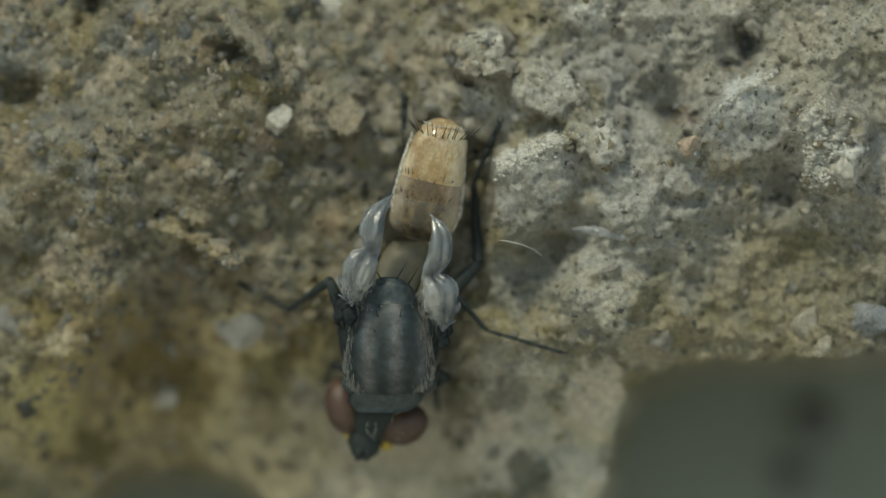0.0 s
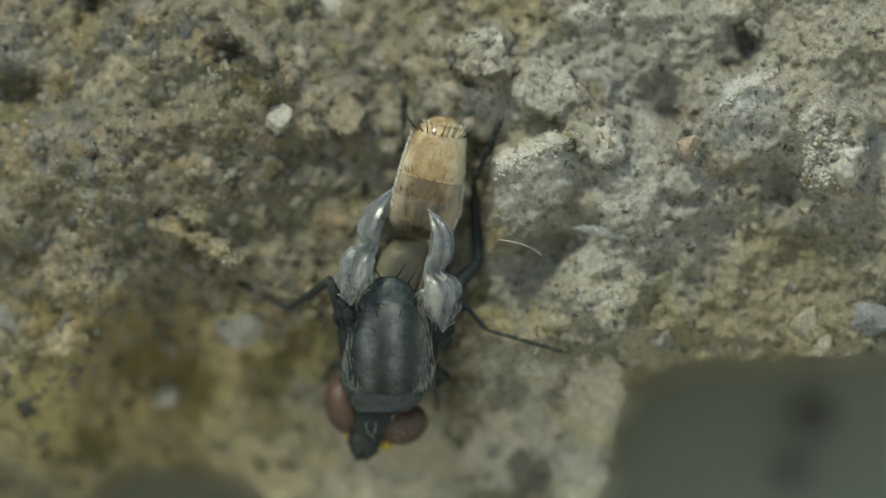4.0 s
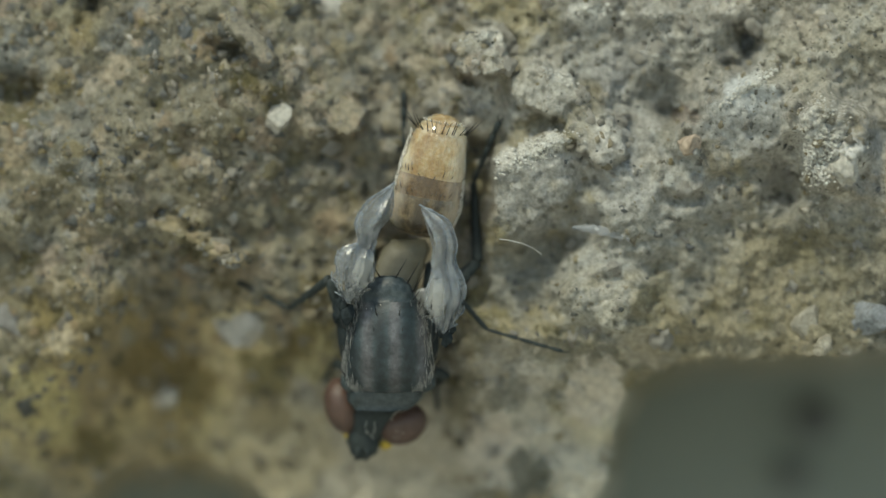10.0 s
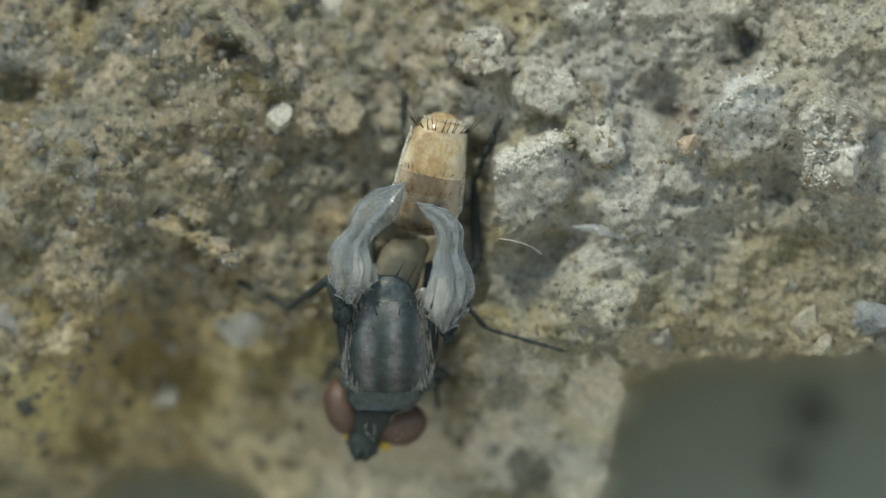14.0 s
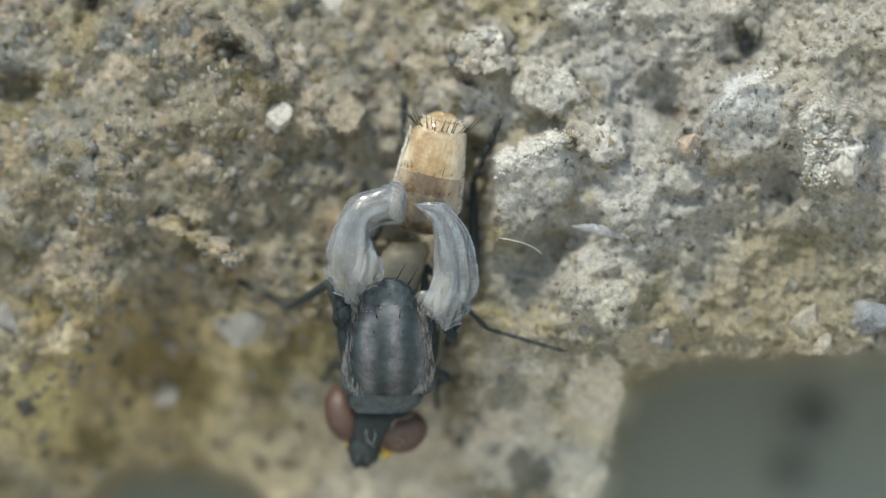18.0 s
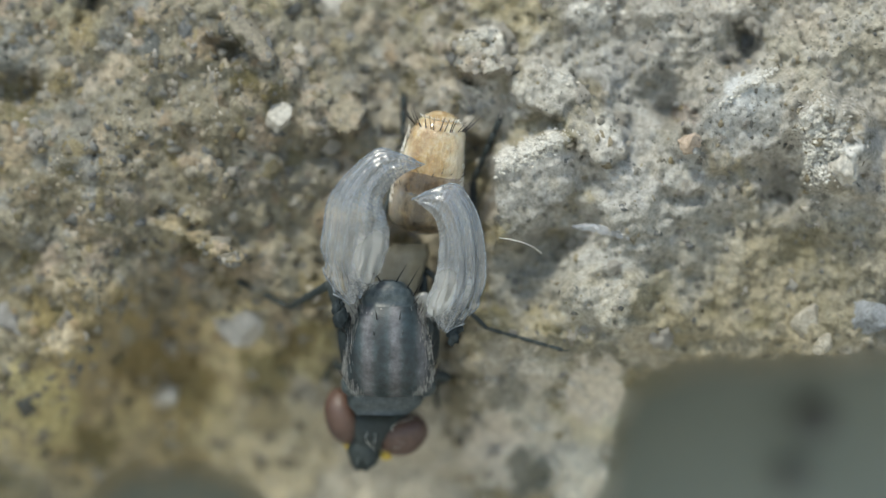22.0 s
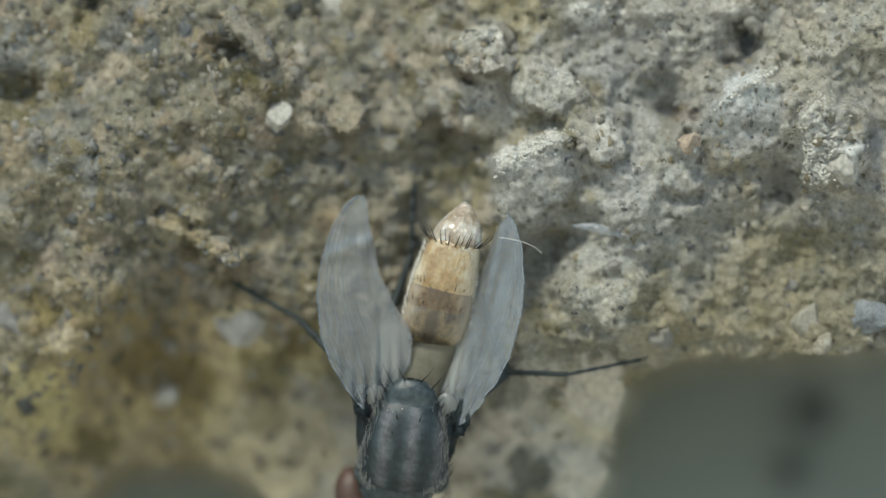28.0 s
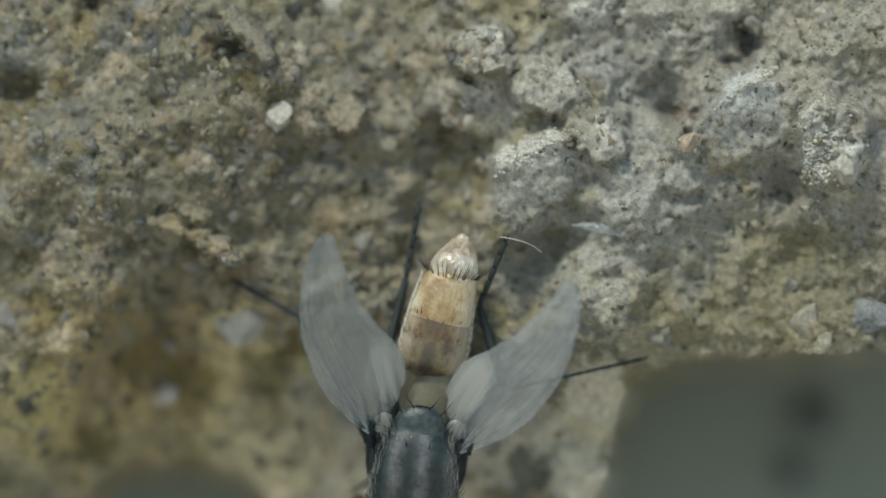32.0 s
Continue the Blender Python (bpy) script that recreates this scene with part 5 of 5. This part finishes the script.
# feet: seconds, ankle x, y and lift over the concrete, toe x, y and lift
FEET = {
    "hind_r": [(0.0, 838, 322, 0.45, 888, 205, 0.2), (23.0, 838, 320, 0.45, 890, 202, 0.2), (23.2, 825, 350, 0.45, 885, 215, 0.2), (25.0, 815, 365, 0.45, 880, 215, 0.2), (25.5, 822, 372, 0.45, 884, 225, 0.2),
               (27.5, 850, 520, 0.6, 900, 410, 0.15), (29.5, 848, 525, 0.6, 900, 405, 0.15), (32.0, 848, 545, 0.6, 900, 415, 0.15)],
    "hind_l": [(0.0, 716, 290, 0.35, 714, 165, 0.15), (23.0, 716, 290, 0.35, 714, 165, 0.15), (24.5, 716, 300, 0.35, 722, 185, 0.15), (25.5, 712, 330, 0.35, 730, 215, 0.15), (27.5, 729, 440, 0.4, 733, 305, 0.15),
               (29.5, 732, 440, 0.4, 733, 305, 0.15), (31.0, 749, 395, 0.4, 754, 262, 0.15), (31.2, 690, 470, 1.8, 640, 420, 2.6), (31.4, 690, 610, 3.4, 610, 655, 4.2), (31.5, 700, 560, 3.0, 650, 500, 3.2), (31.6, 718, 450, 1.4, 738, 350, 1.2),
               (32.0, 722, 455, 1.0, 745, 345, 1.2)],
    "mid_r": [(0.0, 862, 582, 0.35, 980, 616, 0.15), (23.0, 862, 582, 0.35, 980, 616, 0.15), (25.5, 868, 598, 0.35, 980, 612, 0.15), (27.5, 1005, 664, 0.9, 1155, 634, 0.3), (32.0, 1005, 668, 0.9, 1155, 634, 0.3)],
    "mid_l": [(0.0, 512, 545, 0.25, 440, 508, 0.08), (23.0, 512, 545, 0.25, 440, 508, 0.08), (25.5, 512, 540, 0.25, 432, 490, 0.1), (27.5, 528, 566, 0.8, 415, 503, 0.2), (32.0, 526, 558, 0.8, 415, 500, 0.2)],
    "fore_r": [(0.0, 770, 680, 0.9, 774, 725, 0.5), (23.0, 770, 680, 0.9, 774, 725, 0.5), (23.2, 730, 745, 0.5, 735, 820, 0.15), (25.5, 745, 770, 0.5, 745, 850, 0.15), (27.5, 800, 850, 0.5, 800, 920, 0.15), (32.0, 810, 880, 0.5, 810, 930, 0.15)],
    "fore_l": [(0.0, 592, 640, 0.9, 572, 672, 0.5), (23.0, 592, 640, 0.9, 572, 672, 0.5), (23.2, 545, 720, 0.5, 510, 780, 0.15), (25.5, 560, 740, 0.5, 520, 800, 0.15), (27.5, 620, 830, 0.5, 590, 880, 0.15), (32.0, 625, 850, 0.5, 595, 900, 0.15)],
}


def between(rows, t):
    """Values of a table at t, straight between its rows."""
    ts = [r[0] for r in rows]
    return [float(np.interp(t, ts, [r[k] for r in rows])) for k in range(1, len(rows[0]))]


def body_pose(t):
    x, y, lean, dip, out = between(BODY, t)
    return Matrix.Translation(P(x, y, out)) @ pose(0, 0, 0, 0, lean, 0) @ pose(0, 0, 0, dip, 0, 0)


def times_of(*tables):
    return sorted({r[0] for tab in tables for r in tab})


def aim(a, b):
    """The pose at a whose z axis points to b."""
    m = (b - a).to_track_quat("Z", "Y").to_matrix().to_4x4()
    m.translation = a
    return m


def course(flat):
    """A smooth curve through points x, y, x, y ..., evenly run through from 0 to 1."""
    p = np.array(flat).reshape(-1, 2)
    q = np.vstack([2 * p[0] - p[1], p, 2 * p[-1] - p[-2]])
    fine = []
    for j in range(len(p) - 1):
        a, b, c, d = q[j:j + 4]
        for h in np.linspace(0, 1, 12, endpoint=False):
            fine.append(0.5 * (2 * b + (c - a) * h + (2 * a - 5 * b + 4 * c - d) * h * h + (3 * b - a - 3 * c + d) * h ** 3))
    fine = np.array(fine + [p[-1]])
    run = np.concatenate([[0], np.cumsum(np.hypot(*np.diff(fine, axis=0).T))])
    return lambda u: np.array([np.interp(u * run[-1], run, fine[:, 0]), np.interp(u * run[-1], run, fine[:, 1])])


def packed(row, side):
    """Poses of all plates of a wing that is still filling: laid over one another along the span, pleated across it."""
    front, rear = course(row[:14]), course(row[14:28])
    outs, puff = row[28:31], row[31]

    def sheet(u, v):
        a, b = front(u), rear(u)
        a, b = (a + b) / 2 + (a - b) / 2 * (0.4 + 0.6 * ease(0, 0.09, u)), (a + b) / 2 + (b - a) / 2 * (0.4 + 0.6 * ease(0, 0.09, u))
        x, y = a + (b - a) * (0.06 + 0.88 * v)
        wide = float(np.hypot(*(b - a)))
        return P(x, y, np.interp(u, (0, 0.5, 1), outs) + puff * 0.0125 * wide * (0.8 - (2 * v - 1) ** 2))
    found = {}
    for i in range(PLATES):
        for k in range(STRIPS):
            u, v = (i + 0.5) / PLATES, (k + 0.5) / STRIPS
            mid, s = sheet(u, v), (SPAN[i] + SPAN[i + 1]) / 2
            along = (sheet(min(1, u + 0.05), v) - sheet(max(0, u - 0.05), v)).normalized()
            over = sheet(u, v + 0.07) - sheet(u, v - 0.07)
            tight = over.length / 0.14 / (skin(s, 1, side) - skin(s, 0, side)).length
            over = (over - along * over.dot(along)).normalized()
            out = -side * along.cross(over)
            flat = (skin(min(382, s + 14), v, side) - skin(max(0, s - 14), v, side)).normalized()
            wide = skin(s, v + 0.07, side) - skin(s, v - 0.07, side)
            wide = (wide - flat * wide.dot(flat)).normalized()
            turn = Matrix((along, over, out)).transposed() @ Matrix((flat, wide, -side * flat.cross(wide)))
            tilt = math.acos(min(1.0, max(0.4, 1.02 * tight ** 0.36)))
            turn = Matrix.Rotation((1 if k % 2 else -1) * tilt, 3, along) @ turn
            m = turn.to_4x4()
            m.translation = mid + out * U * (1.6 * ((i + k) % 3) * max(0.0, 1 - tight))
            found[i, k] = m
    return found


def wing_rows(rows, side, plates):
    """Poses of the root and of the plates: packed until 23 s, then hinged along the front edge."""
    root, found = [], {key: [] for key in plates}
    for t in times_of(rows, BODY, FILLING[side], ((15,), (16,), (21,), (22.25,), (22.75,))):
        x, y, sweep, up, roll, b1, b2, b3 = between(rows, t)
        m = Matrix.Translation(P(x, y, float(np.interp(t, (23.2, 25.5, 27.5), (2.35, 2.25, 2.0))))) @ pose(0, 0, 0, 0, sweep, 0) @ pose(0, 0, 0, up, 0, 0) @ pose(0, 0, 0, 0, 0, roll)
        root.append((t, body_pose(t).inverted() @ m))
        if t < 23.1:
            back_to_root = m.inverted()
            for key, w in packed(between(FILLING[side], t), side).items():
                found[key].append((t, back_to_root @ w))
            continue
        chain, accum = Matrix(), 0.0
        for i in range(PLATES):
            tenth = min(9, int(i * 10 / PLATES))
            accum += (0, b1, b1, b1, b2, b2, b2, b3, b3, b3)[tenth] / 3 * 10 / PLATES
            hinge = skin(SPAN[i], 0.03, side)
            chain = Matrix.Translation(chain @ hinge) @ pose(0, 0, 0, 0, side * accum, 0) @ Matrix.Translation(-hinge)
            for k in range(STRIPS):
                found[i, k].append((t, chain @ Matrix.Translation(plate_middle(i, k, side))))
    return root, found


def leg_rows(leg, hip, side, rows):
    a, b = leg[4:]
    thigh, shin, foot = [], [], []
    for t in times_of(rows, BODY):
        ax, ay, ao, tx, ty, to = between(rows, t)
        body = body_pose(t)
        h, k, toe = body @ L(*hip), at(ax, ay, ao), at(tx, ty, to)
        d = k - h
        if d.length > 0.985 * (a + b):
            k = h + d * (0.985 * (a + b) / d.length)
            d = k - h
        along = (a * a - b * b + d.length_squared) / (2 * d.length)
        high = math.sqrt(max(0.0, a * a - along * along))
        way = d.normalized()
        off = Vector(side)
        knee = h + way * along + (off - way * off.dot(way)).normalized() * high
        m = aim(h, knee)
        thigh.append((t, body.inverted() @ m))
        shin.append((t, m.inverted() @ aim(knee, k)))
        foot.append((t, m.inverted() @ aim(k, toe)))
    return thigh, shin, foot


def motions():
    walk(fly, [(t, body_pose(t)) for t in times_of(BODY)])
    rows, tail = [], []
    for t in times_of(ABDO, BODY):
        bx, by, ex, ey, tuck = between(ABDO, t)
        a, b = P(bx, by, 1.45), P(ex, ey, 1.7)
        m = Matrix.Translation(a) @ pose(0, 0, 0, 0, math.degrees(math.atan2(b.x - a.x, b.z - a.z)), 0) @ pose(0, 0, 0, 8, 0, 0)
        rows.append((t, body_pose(t).inverted() @ m))
        sunk = min(1.0, max(0.0, (tuck - 40) / 22))
        tail.append((t, Matrix.Translation(L(9, -186 + 52 * sunk, 4 - 26 * sunk)) @ pose(0, 0, 0, -tuck, 0, 0)))
    walk(abdomen, rows)
    # the head is pressed out a little as the wings fill
    walk(head, [(t, Matrix.Translation(L(0, down, -58))) for t, down in ((0, 0), (13, 3), (17, 10), (22, 13), (32, 13))])
    walk(last, tail)
    for side, table in ((1, WING_L), (-1, WING_R)):
        stem, plates = WINGS[side]
        root, found = wing_rows(table, side, plates)
        walk(stem, root)
        for key, ob in plates.items():
            walk(ob, found[key])
    for key, (leg, hip, side) in LEGS.items():
        thigh, shin, foot = leg_rows(leg, hip, side, FEET[key])
        walk(leg[0], thigh)
        walk(leg[1], shin)
        walk(leg[2], foot)
        walk(leg[3], shin)


motions()
